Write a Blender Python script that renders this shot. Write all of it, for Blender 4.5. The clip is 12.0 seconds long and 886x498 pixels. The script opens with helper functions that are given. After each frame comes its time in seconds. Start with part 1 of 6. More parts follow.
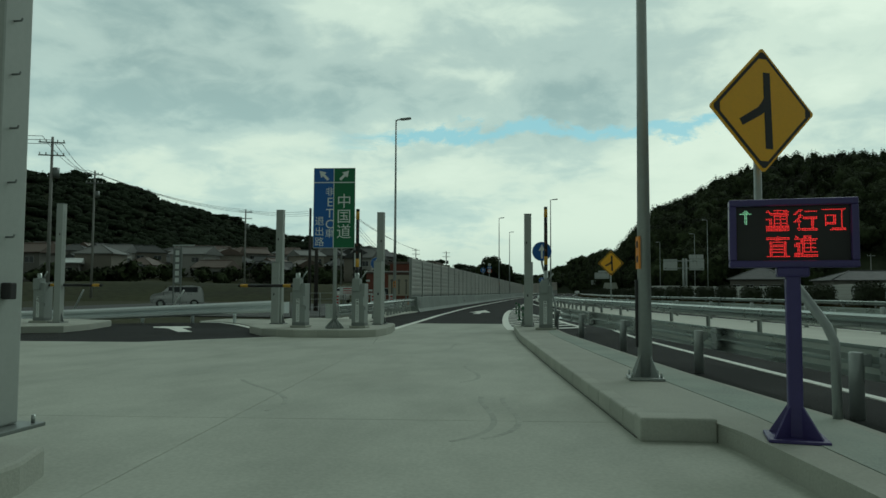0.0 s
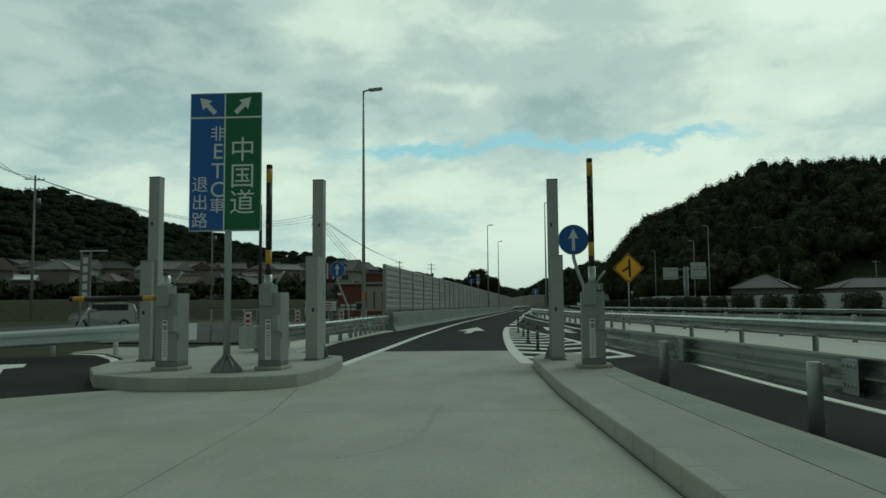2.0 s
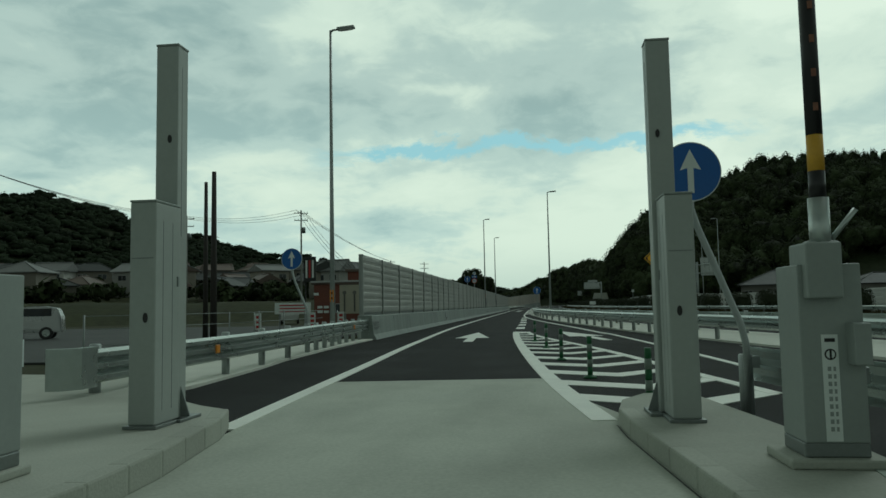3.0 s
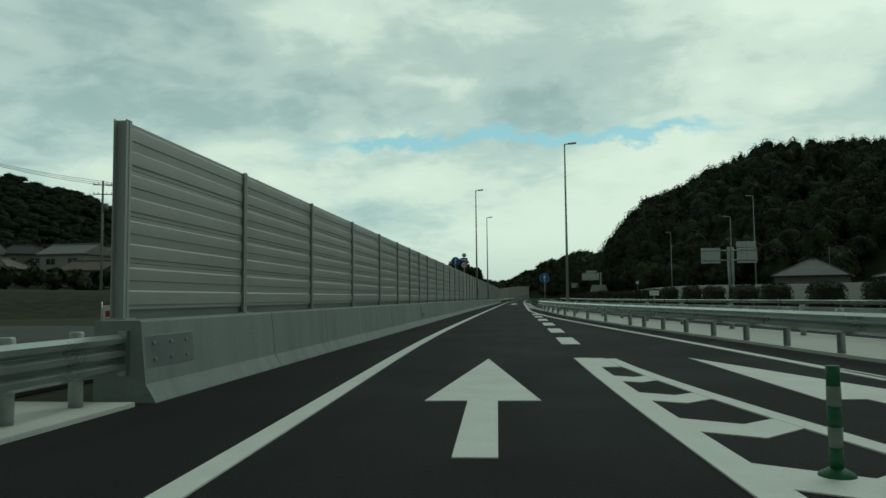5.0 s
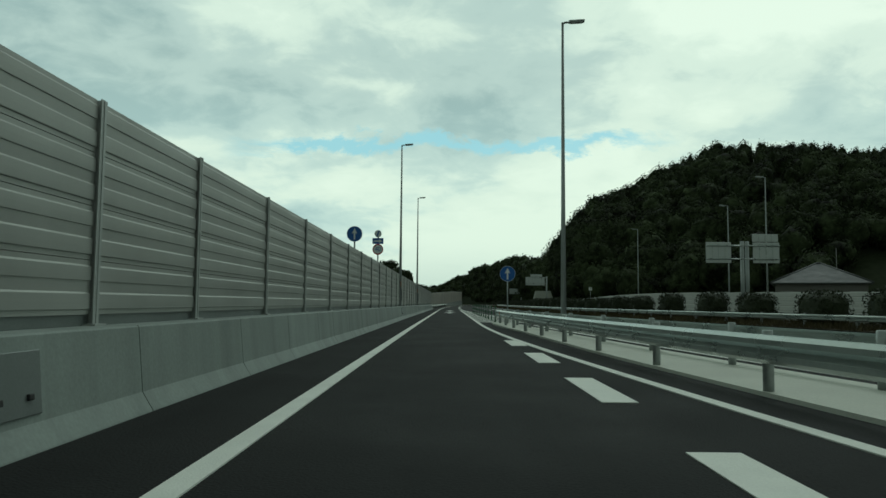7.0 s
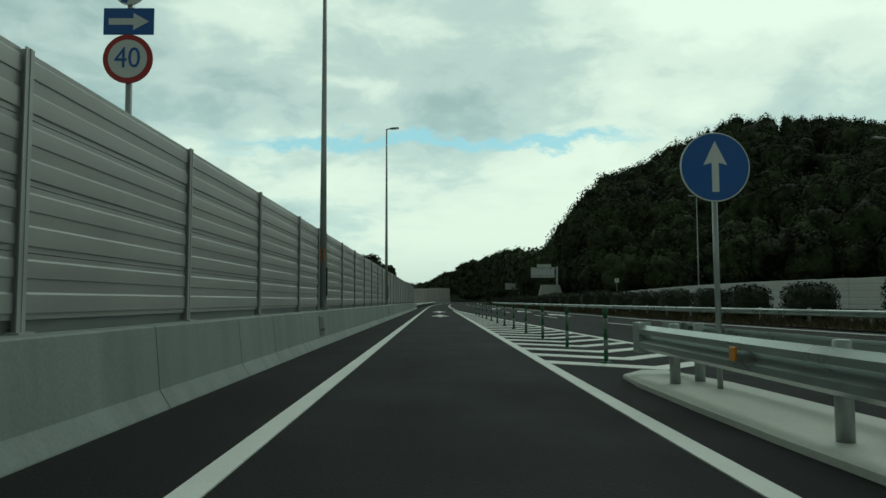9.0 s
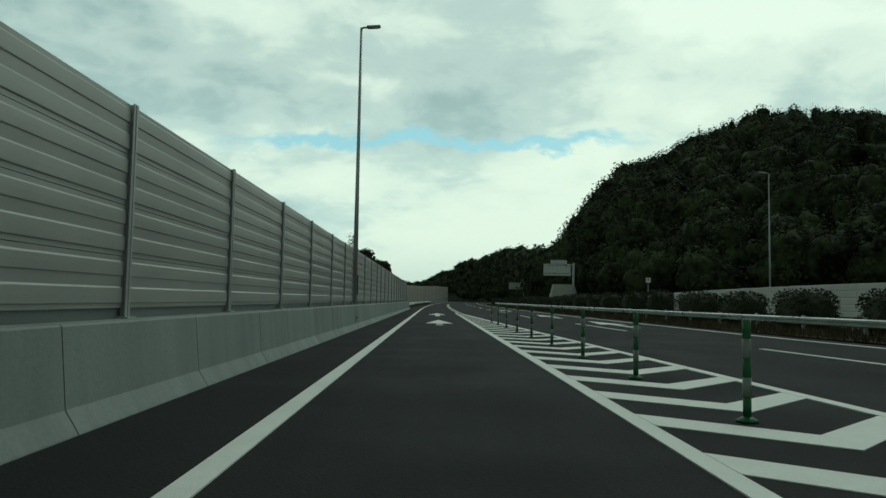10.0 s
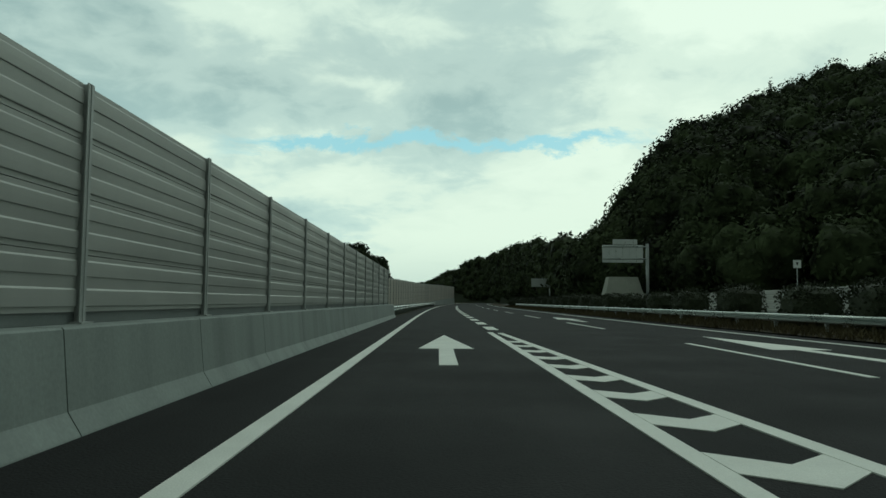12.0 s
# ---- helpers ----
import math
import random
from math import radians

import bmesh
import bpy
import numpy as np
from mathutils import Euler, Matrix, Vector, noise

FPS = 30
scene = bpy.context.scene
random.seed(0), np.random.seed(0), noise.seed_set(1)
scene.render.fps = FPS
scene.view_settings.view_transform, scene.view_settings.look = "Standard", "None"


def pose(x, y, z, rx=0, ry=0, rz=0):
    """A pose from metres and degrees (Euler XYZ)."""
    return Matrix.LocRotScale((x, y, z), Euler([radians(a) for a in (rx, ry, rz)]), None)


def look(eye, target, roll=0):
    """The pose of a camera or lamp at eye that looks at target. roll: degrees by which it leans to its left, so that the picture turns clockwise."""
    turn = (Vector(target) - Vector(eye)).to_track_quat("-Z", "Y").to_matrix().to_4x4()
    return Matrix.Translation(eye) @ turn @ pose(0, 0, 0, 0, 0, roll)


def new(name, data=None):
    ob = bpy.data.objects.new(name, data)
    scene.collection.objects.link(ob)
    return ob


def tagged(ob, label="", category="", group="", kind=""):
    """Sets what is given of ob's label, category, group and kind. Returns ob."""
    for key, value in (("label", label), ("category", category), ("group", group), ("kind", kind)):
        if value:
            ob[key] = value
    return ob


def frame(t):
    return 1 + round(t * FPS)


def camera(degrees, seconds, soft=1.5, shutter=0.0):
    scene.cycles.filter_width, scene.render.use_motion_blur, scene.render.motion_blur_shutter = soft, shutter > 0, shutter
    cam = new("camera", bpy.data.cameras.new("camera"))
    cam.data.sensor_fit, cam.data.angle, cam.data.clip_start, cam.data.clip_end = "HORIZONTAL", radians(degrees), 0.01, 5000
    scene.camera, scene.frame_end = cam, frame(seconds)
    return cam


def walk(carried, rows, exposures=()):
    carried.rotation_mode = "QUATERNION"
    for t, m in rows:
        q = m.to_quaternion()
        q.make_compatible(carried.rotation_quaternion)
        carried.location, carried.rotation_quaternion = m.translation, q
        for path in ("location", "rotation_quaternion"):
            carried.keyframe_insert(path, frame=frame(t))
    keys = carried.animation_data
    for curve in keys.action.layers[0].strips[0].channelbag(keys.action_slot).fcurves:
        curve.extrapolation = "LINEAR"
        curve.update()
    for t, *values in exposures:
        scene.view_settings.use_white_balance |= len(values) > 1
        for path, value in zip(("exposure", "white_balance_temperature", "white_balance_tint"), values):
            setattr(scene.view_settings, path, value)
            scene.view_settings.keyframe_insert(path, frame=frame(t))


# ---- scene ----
cam = camera(62.0, 12.0)
PATH = [
    (0, (4.785, 3.289, 1.223), (4.488, 5.264, 1.338), 0.3),
    (0.5, (4.593, 4.588, 1.226), (4.304, 6.563, 1.358), 0.3),
    (1, (4.363, 6.445, 1.25), (4.083, 8.421, 1.392), -0.2),
    (1.5, (4.058, 8.868, 1.206), (3.79, 10.844, 1.358), -0.7),
    (2, (3.707, 11.823, 1.198), (3.449, 13.801, 1.351), -0.5),
    (2.5, (3.249, 15.324, 1.206), (3.001, 17.303, 1.359), -0.6),
    (3, (2.77, 19.319, 1.185), (2.53, 21.298, 1.34), -1.1),
    (5, (0.899, 38.572, 1.100), (0.695, 40.558, 1.233), -0.6),
    (5.5, (0.55, 44.26, 1.090), (0.378, 46.248, 1.227), -0.5),
    (6, (0.311, 50.612, 1.110), (0.188, 52.604, 1.247), 0.4),
    (6.5, (0.102, 57.334, 1.13), (0.033, 59.328, 1.271), 0.2),
    (7, (-0.006, 64.444, 1.151), (-0.026, 66.438, 1.297), 0.5),
    (9, (-0.295, 96.339, 1.149), (-0.277, 98.334, 1.289), -0.2),
    (9.5, (-0.337, 105.226, 1.157), (-0.308, 107.221, 1.298), 0.1),
    (10, (-0.322, 114.500, 1.147), (-0.299, 116.495, 1.285), 1.0),
    (10.5, (-0.379, 124.100, 1.129), (-0.360, 126.095, 1.266), 1.0),
    (11, (-0.339, 133.700, 1.096), (-0.324, 135.695, 1.230), 1.3),
    (11.5, (-0.225, 143.4, 1.111), (-0.213, 145.395, 1.248), 0.8),
    (12, (-0.207, 153.6, 1.131), (-0.196, 155.595, 1.272), 0.4),
]
EXPOSURES = [(0.0, 0.02, 5700, -6.0), (5.4, 0.0, 5700, -6.0), (6.8, 0.15, 5700, -6.0), (12.0, 0.17, 5700, -6.0)]
walk(cam, [(t, look(eye, target, roll)) for t, eye, target, roll in PATH], EXPOSURES)

# ---------------------------------------------------------------- world and light


# cloud masses: across, up, half-width, half-height, lighter (+) or darker (-)
CLOUDS = (
    (-0.50, 0.33, 0.24, 0.08, -0.035), (-0.27, 0.265, 0.18, 0.032, -0.04), (0.22, 0.335, 0.18, 0.042, -0.072),
    (-0.05, 0.275, 0.15, 0.022, -0.025), (0.16, 0.265, 0.15, 0.022, -0.03), (-0.20, 0.07, 0.11, 0.035, -0.05),
    (0.47, 0.25, 0.12, 0.03, -0.03), (-0.03, 0.355, 0.10, 0.035, 0.06), (-0.16, 0.16, 0.20, 0.04, 0.05),
    (0.08, 0.10, 0.16, 0.05, 0.06), (0.46, 0.33, 0.17, 0.07, -0.05), (-0.33, 0.40, 0.10, 0.025, 0.04),
    (-0.64, 0.185, 0.34, 0.06, 0.13), (-0.42, 0.13, 0.20, 0.03, 0.04),
)


def make_world():
    w = bpy.data.worlds.new("overcast_sky")
    scene.world = w
    w.use_nodes = True
    nt = w.node_tree
    nd, ln = nt.nodes, nt.links
    nd.clear()
    out = nd.new("ShaderNodeOutputWorld")
    bg = nd.new("ShaderNodeBackground")
    bg.inputs["Strength"].default_value = 0.1
    ln.new(bg.outputs[0], out.inputs[0])
    sky = nd.new("ShaderNodeTexSky")
    sky.sky_type = "NISHITA"
    sky.sun_disc = False
    sky.sun_elevation = radians(48)
    sky.sun_rotation = radians(25)
    sky.air_density = 1.3
    tc = nd.new("ShaderNodeTexCoord")
    sep = nd.new("ShaderNodeSeparateXYZ")
    ln.new(tc.outputs["Generated"], sep.inputs[0])

    def math_node(op, a, b=None, clamp=False):
        m = nd.new("ShaderNodeMath")
        m.operation, m.use_clamp = op, clamp
        for i, v in enumerate((a, b)):
            if v is None:
                continue
            if isinstance(v, (int, float)):
                m.inputs[i].default_value = v
            else:
                ln.new(v, m.inputs[i])
        return m.outputs[0]

    def ramp(val, stops):
        r = nd.new("ShaderNodeValToRGB")
        r.color_ramp.interpolation = "EASE"
        while len(r.color_ramp.elements) < len(stops):
            r.color_ramp.elements.new(0.5)
        for e, (p, c) in zip(r.color_ramp.elements, stops):
            e.position, e.color = p, (*c, 1) if len(c) == 3 else c
        ln.new(val, r.inputs[0])
        return r.outputs[0]

    # a flat cloud deck: the direction is laid out on a plane above
    up = math_node("MAXIMUM", sep.outputs[2], 0.0)
    div = math_node("ADD", up, 0.26)
    comb = nd.new("ShaderNodeCombineXYZ")
    ln.new(math_node("DIVIDE", sep.outputs[0], div), comb.inputs[0])
    ln.new(math_node("DIVIDE", sep.outputs[1], div), comb.inputs[1])

    def noise_tex(scale, detail, rough, dist=0.0, off=0.0):
        mp = nd.new("ShaderNodeMapping")
        mp.inputs["Location"].default_value = (off, off * 0.7, 0)
        ln.new(comb.outputs[0], mp.inputs[0])
        n = nd.new("ShaderNodeTexNoise")
        n.inputs["Scale"].default_value = scale
        n.inputs["Detail"].default_value = detail
        n.inputs["Roughness"].default_value = rough
        n.inputs["Distortion"].default_value = dist
        ln.new(mp.outputs[0], n.inputs[0])
        return n.outputs[0]

    big = noise_tex(0.72, 5, 0.5, 0.3, 4.4)
    small = noise_tex(2.6, 8, 0.52, 0.25, 11.3)
    wisp = noise_tex(7.5, 8, 0.6, 0.6, 3.1)
    n = math_node("ADD", math_node("MULTIPLY", big, 0.54), math_node("MULTIPLY", small, 0.34))
    n = math_node("ADD", n, math_node("MULTIPLY", wisp, 0.12))
    n = math_node("ADD", math_node("MULTIPLY", math_node("SUBTRACT", n, 0.5), 1.3), 0.496)
    # the larger cloud masses ahead: across and up, as slopes from the heading
    ahead = math_node("MAXIMUM", sep.outputs[1], 0.05)
    roll_a = math_node("MULTIPLY", math_node("SUBTRACT", noise_tex(2.2, 6, 0.6, 0.2, 21.0), 0.5), 0.30)
    roll_b = math_node("MULTIPLY", math_node("SUBTRACT", noise_tex(2.8, 6, 0.6, 0.2, 35.0), 0.5), 0.13)
    across = math_node("ADD", math_node("DIVIDE", sep.outputs[0], ahead), roll_a)
    upward = math_node("ADD", math_node("DIVIDE", sep.outputs[2], ahead), roll_b)
    for a, u, wide, tall, amount in CLOUDS:
        da = math_node("DIVIDE", math_node("SUBTRACT", across, a), wide)
        du = math_node("DIVIDE", math_node("SUBTRACT", upward, u), tall)
        far = math_node("ADD", math_node("MULTIPLY", da, da), math_node("MULTIPLY", du, du))
        n = math_node("ADD", n, math_node("MULTIPLY", math_node("EXPONENT", math_node("MULTIPLY", far, -1.0)), amount))
    shade = ramp(n, [(0.33, (3.4, 4.15, 3.8)), (0.43, (5.05, 5.65, 4.95)), (0.52, (7.15, 7.45, 6.1)), (0.60, (8.3, 8.4, 6.8))])
    # brighter and whiter low over the land
    low = ramp(sep.outputs[2], [(0.0, (0.85, 0.85, 0.85)), (0.07, (0.8, 0.8, 0.8)), (0.21, (0.42, 0.42, 0.42)), (0.30, (0.0, 0.0, 0.0))])
    mixl = nd.new("ShaderNodeMix")
    mixl.data_type = "RGBA"
    ln.new(low, mixl.inputs["Factor"])
    ln.new(shade, mixl.inputs["A"])
    bright = ramp(n, [(0.36, (4.5, 5.5, 5.0)), (0.45, (6.0, 6.75, 5.8)), (0.54, (7.7, 7.9, 6.3))])
    ln.new(bright, mixl.inputs["B"])
    # greyer at the horizon; unseen sky overhead dimmed to cut light on the ground
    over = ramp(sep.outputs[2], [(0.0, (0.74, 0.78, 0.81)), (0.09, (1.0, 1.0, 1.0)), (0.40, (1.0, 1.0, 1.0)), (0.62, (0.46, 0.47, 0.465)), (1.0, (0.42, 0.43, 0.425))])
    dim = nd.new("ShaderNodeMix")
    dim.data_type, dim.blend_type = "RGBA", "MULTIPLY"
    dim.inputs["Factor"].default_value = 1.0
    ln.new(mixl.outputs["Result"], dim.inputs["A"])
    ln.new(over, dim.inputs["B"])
    # a long gap through which the blue shows
    wob = math_node("MULTIPLY", math_node("SUBTRACT", noise_tex(3.8, 8, 0.66, 0.3, 2.2), 0.5), 0.12)
    el = math_node("ADD", sep.outputs[2], wob)
    dist = math_node("ABSOLUTE", math_node("SUBTRACT", el, math_node("SUBTRACT", 0.216, math_node("MULTIPLY", math_node("MULTIPLY", sep.outputs[0], sep.outputs[0]), 0.2))))
    band = math_node("SUBTRACT", 1.0, math_node("DIVIDE", dist, 0.0135), clamp=True)
    azi = math_node("ABSOLUTE", math_node("SUBTRACT", sep.outputs[0], 0.0))
    side = math_node("SUBTRACT", 1.0, math_node("DIVIDE", azi, 0.30), clamp=True)
    front = math_node("GREATER_THAN", sep.outputs[1], 0.0)
    gap = math_node("MULTIPLY", math_node("MULTIPLY", band, math_node("MULTIPLY", side, 2.4, clamp=True)), front)
    gap = math_node("MULTIPLY", gap, 1.5, clamp=True)
    gap = math_node("MULTIPLY", gap, 0.92)
    veil = nd.new("ShaderNodeMix")
    veil.data_type = "RGBA"
    veil.inputs["Factor"].default_value = 0.8
    ln.new(sky.outputs[0], veil.inputs["A"])
    veil.inputs["B"].default_value = (3.2, 5.6, 5.65, 1)
    mixb = nd.new("ShaderNodeMix")
    mixb.data_type = "RGBA"
    ln.new(gap, mixb.inputs["Factor"])
    ln.new(dim.outputs["Result"], mixb.inputs["A"])
    ln.new(veil.outputs["Result"], mixb.inputs["B"])
    # the unseen sky behind is dimmed to darken surfaces that face back
    rear = ramp(math_node("ADD", math_node("MULTIPLY", sep.outputs[1], 0.5), 0.5), [(0.0, (0.36, 0.36, 0.36)), (0.5, (0.44, 0.44, 0.44)), (0.86, (1.0, 1.0, 1.0))])
    thick = nd.new("ShaderNodeMix")
    thick.data_type, thick.blend_type = "RGBA", "MULTIPLY"
    thick.inputs["Factor"].default_value = 1.0
    ln.new(mixb.outputs["Result"], thick.inputs["A"])
    ln.new(rear, thick.inputs["B"])
    ln.new(thick.outputs["Result"], bg.inputs[0])


make_world()
sun = new("sun", bpy.data.lights.new("sun", "SUN"))
sun.data.energy, sun.data.angle, sun.data.color = 0.5, radians(25), (1.0, 0.97, 0.9)
sun.matrix_world = look((25, 40, 60), (0, 0, 0))

# ---------------------------------------------------------------- materials


def material(name, base, rough=0.7, metal=0.0, var=0.12, scale=3.0, fine=60.0, bump=0.15, dark=None, stain=0.0, spec=0.5, island=0.0, rnd=0.0, streak=None, streak_dark=0.3, spread=(0.6, 1.4)):
    """A procedural surface: base colour varied at two scales, optional darker stains, grain relief."""
    m = bpy.data.materials.new(name)
    m.use_nodes = True
    nt = m.node_tree
    nd, ln = nt.nodes, nt.links
    b = nd["Principled BSDF"]
    b.inputs["Roughness"].default_value = rough
    b.inputs["Metallic"].default_value = metal
    b.inputs["Specular IOR Level"].default_value = spec
    geo = nd.new("ShaderNodeNewGeometry")
    vec = geo.outputs["Position"]
    n1 = nd.new("ShaderNodeTexNoise")
    n1.inputs["Scale"].default_value = scale
    n1.inputs["Detail"].default_value = 5
    n2 = nd.new("ShaderNodeTexNoise")
    n2.inputs["Scale"].default_value = fine
    n2.inputs["Detail"].default_value = 3
    ln.new(vec, n1.inputs[0])
    ln.new(vec, n2.inputs[0])
    add = nd.new("ShaderNodeMath")
    add.operation = "ADD"
    ln.new(n1.outputs[0], add.inputs[0])
    ln.new(n2.outputs[0], add.inputs[1])
    val = add.outputs[0]
    mr = nd.new("ShaderNodeMapRange")
    mr.inputs["From Min"].default_value, mr.inputs["From Max"].default_value = spread
    mr.inputs["To Min"].default_value, mr.inputs["To Max"].default_value = 1 - var, 1 + var
    ln.new(val, mr.inputs[0])
    fac = mr.outputs[0]
    if rnd or island:
        src = nd.new("ShaderNodeObjectInfo").outputs["Random"] if rnd else geo.outputs["Random Per Island"]
        mr2 = nd.new("ShaderNodeMapRange")
        k = rnd or island
        mr2.inputs["To Min"].default_value, mr2.inputs["To Max"].default_value = 1 - k, 1 + k
        ln.new(src, mr2.inputs[0])
        mul = nd.new("ShaderNodeMath")
        mul.operation = "MULTIPLY"
        ln.new(fac, mul.inputs[0])
        ln.new(mr2.outputs[0], mul.inputs[1])
        fac = mul.outputs[0]
    mx = nd.new("ShaderNodeMix")
    mx.data_type = "RGBA"
    mx.blend_type = "MULTIPLY"
    mx.inputs["Factor"].default_value = 1.0
    mx.inputs["A"].default_value = (*base, 1)
    ln.new(fac, mx.inputs["B"])
    col = mx.outputs["Result"]
    if stain:
        n3 = nd.new("ShaderNodeTexNoise")
        n3.inputs["Scale"].default_value = scale * 0.35
        n3.inputs["Detail"].default_value = 7
        n3.inputs["Roughness"].default_value = 0.65
        ln.new(vec, n3.inputs[0])
        r = nd.new("ShaderNodeMapRange")
        r.inputs["From Min"].default_value, r.inputs["From Max"].default_value = 0.48, 0.72
        r.inputs["To Min"].default_value, r.inputs["To Max"].default_value = 0.0, stain
        ln.new(n3.outputs[0], r.inputs[0])
        m2 = nd.new("ShaderNodeMix")
        m2.data_type = "RGBA"
        ln.new(r.outputs[0], m2.inputs["Factor"])
        ln.new(col, m2.inputs["A"])
        m2.inputs["B"].default_value = (*(dark or tuple(c * 0.55 for c in base)), 1)
        col = m2.outputs["Result"]
    if streak:
        mp = nd.new("ShaderNodeMapping")
        mp.inputs["Scale"].default_value = streak
        ln.new(vec, mp.inputs[0])
        n4 = nd.new("ShaderNodeTexNoise")
        n4.inputs["Scale"].default_value = 1.0
        n4.inputs["Detail"].default_value = 6
        n4.inputs["Roughness"].default_value = 0.6
        ln.new(mp.outputs[0], n4.inputs[0])
        r4 = nd.new("ShaderNodeMapRange")
        r4.inputs["From Min"].default_value, r4.inputs["From Max"].default_value = 0.42, 0.70
        r4.inputs["To Min"].default_value, r4.inputs["To Max"].default_value = 1.0, 1.0 - streak_dark
        ln.new(n4.outputs[0], r4.inputs[0])
        m4 = nd.new("ShaderNodeMix")
        m4.data_type, m4.blend_type = "RGBA", "MULTIPLY"
        m4.inputs["Factor"].default_value = 1.0
        ln.new(col, m4.inputs["A"])
        ln.new(r4.outputs[0], m4.inputs["B"])
        col = m4.outputs["Result"]
    ln.new(col, b.inputs["Base Color"])
    if bump:
        bp = nd.new("ShaderNodeBump")
        bp.inputs["Strength"].default_value = bump
        bp.inputs["Distance"].default_value = 0.02
        ln.new(n2.outputs[0], bp.inputs["Height"])
        ln.new(bp.outputs[0], b.inputs["Normal"])
    rr = nd.new("ShaderNodeMapRange")
    rr.inputs["From Min"].default_value, rr.inputs["From Max"].default_value = 0.3, 0.7
    rr.inputs["To Min"].default_value, rr.inputs["To Max"].default_value = max(rough - 0.1, 0.02), min(rough + 0.08, 1)
    ln.new(n1.outputs[0], rr.inputs[0])
    ln.new(rr.outputs[0], b.inputs["Roughness"])
    return m


M_ASPHALT = material("fresh_asphalt", (0.0165, 0.017, 0.0172), 0.88, var=0.45, scale=0.5, fine=38, bump=0.7, stain=0.55, dark=(0.021, 0.0212, 0.0210), spec=0.18, streak=(1.6, 0.05, 1.0), streak_dark=0.25)
M_OLDASPH = material("worn_asphalt", (0.06, 0.063, 0.062), 0.85, var=0.2, scale=0.3, fine=40, bump=0.4, stain=0.3, spec=0.35)
M_PAVE = material("plaza_concrete", (0.45, 0.475, 0.415), 0.85, var=0.16, scale=0.6, fine=30, bump=0.12, stain=0.55, dark=(0.35, 0.36, 0.31), spec=0.3, streak=(1.1, 0.5, 1.0), streak_dark=0.18)
M_TYRE = material("rubbed_concrete", (0.36, 0.38, 0.333), 0.8, var=0.3, scale=2.0, fine=18, bump=0.1, stain=0.7, dark=(0.43, 0.455, 0.40), spec=0.3)
M_KERB = material("kerb_concrete", (0.40, 0.415, 0.365), 0.85, var=0.14, scale=1.4, fine=50, bump=0.2, stain=0.4, dark=(0.25, 0.25, 0.22), rnd=0.06, spec=0.3)
M_GREENCON = material("green_grey_concrete", (0.30, 0.345, 0.305), 0.85, var=0.25, scale=1.6, fine=40, bump=0.2, stain=0.8, dark=(0.40, 0.42, 0.37), spec=0.3)
M_WALLCON = material("precast_concrete", (0.27, 0.305, 0.285), 0.75, var=0.14, scale=0.9, fine=25, bump=0.10, stain=0.35, dark=(0.17, 0.19, 0.178), rnd=0.08, spec=0.3, streak=(1.0, 1.8, 0.18), streak_dark=0.2)
M_LINE = material("road_paint", (0.80, 0.82, 0.76), 0.7, var=0.10, scale=2.0, fine=60, bump=0.25, stain=0.3, dark=(0.6, 0.61, 0.57), spec=0.3)
M_GALV = material("galvanised_steel", (0.43, 0.47, 0.45), 0.32, metal=0.85, var=0.08, scale=1.2, fine=12, bump=0.0, stain=0.25, dark=(0.28, 0.30, 0.29))
M_GALVD = material("galvanised_mast", (0.36, 0.39, 0.385), 0.42, metal=0.35, var=0.10, scale=2.5, fine=22, bump=0.03, stain=0.3, dark=(0.25, 0.27, 0.26))
M_PANEL = material("noise_panel_metal", (0.385, 0.395, 0.37), 0.45, metal=0.25, var=0.06, scale=0.8, fine=90, bump=0.05, stain=0.2, dark=(0.30, 0.305, 0.285), rnd=0.05, streak=(1.0, 1.2, 0.25), streak_dark=0.08)
M_STEELP = material("barrier_post_steel", (0.22, 0.24, 0.235), 0.45, metal=0.5, var=0.10, scale=2.0, fine=40, bump=0.04, stain=0.2)
M_POSTGALV = material("barrier_post_galvanised", (0.41, 0.43, 0.415), 0.45, metal=0.2, var=0.10, scale=2.0, fine=40, bump=0.04, stain=0.2)
M_CABINET = material("cabinet_grey_paint", (0.29, 0.32, 0.305), 0.5, var=0.06, scale=1.5, fine=25, bump=0.03, stain=0.2)
M_PILLAR = material("pillar_grey_paint", (0.37, 0.40, 0.38), 0.45, var=0.06, scale=1.2, fine=20, bump=0.02, stain=0.2)
M_DARK = material("dark_rubber", (0.02, 0.02, 0.021), 0.6, var=0.2, scale=3, fine=30, bump=0.05)
M_YELLOW = material("sign_yellow", (0.92, 0.47, 0.008), 0.4, var=0.05, scale=2, fine=30, bump=0.0)
M_SIGNBLACK = material("sign_black", (0.012, 0.012, 0.013), 0.45, var=0.1, scale=2, fine=30, bump=0.0)
M_SIGNBLUE = material("sign_blue", (0.013, 0.11, 0.40), 0.38, var=0.06, scale=2, fine=30, bump=0.0)
M_SIGNGREEN = material("sign_green", (0.006, 0.135, 0.045), 0.38, var=0.06, scale=2, fine=30, bump=0.0)
M_SIGNWHITE = material("sign_white", (0.72, 0.76, 0.74), 0.4, var=0.04, scale=2, fine=30, bump=0.0)
M_FADED = material("faded_mark", (0.20, 0.085, 0.05), 0.6, var=0.3, scale=30, fine=90, bump=0.0)
M_SIGNRED = material("sign_red", (0.42, 0.02, 0.02), 0.4, var=0.05, scale=2, fine=30, bump=0.0)
M_SIGNBACK = material("sign_back_aluminium", (0.5, 0.53, 0.52), 0.45, metal=0.5, var=0.08, scale=2, fine=30, bump=0.02)
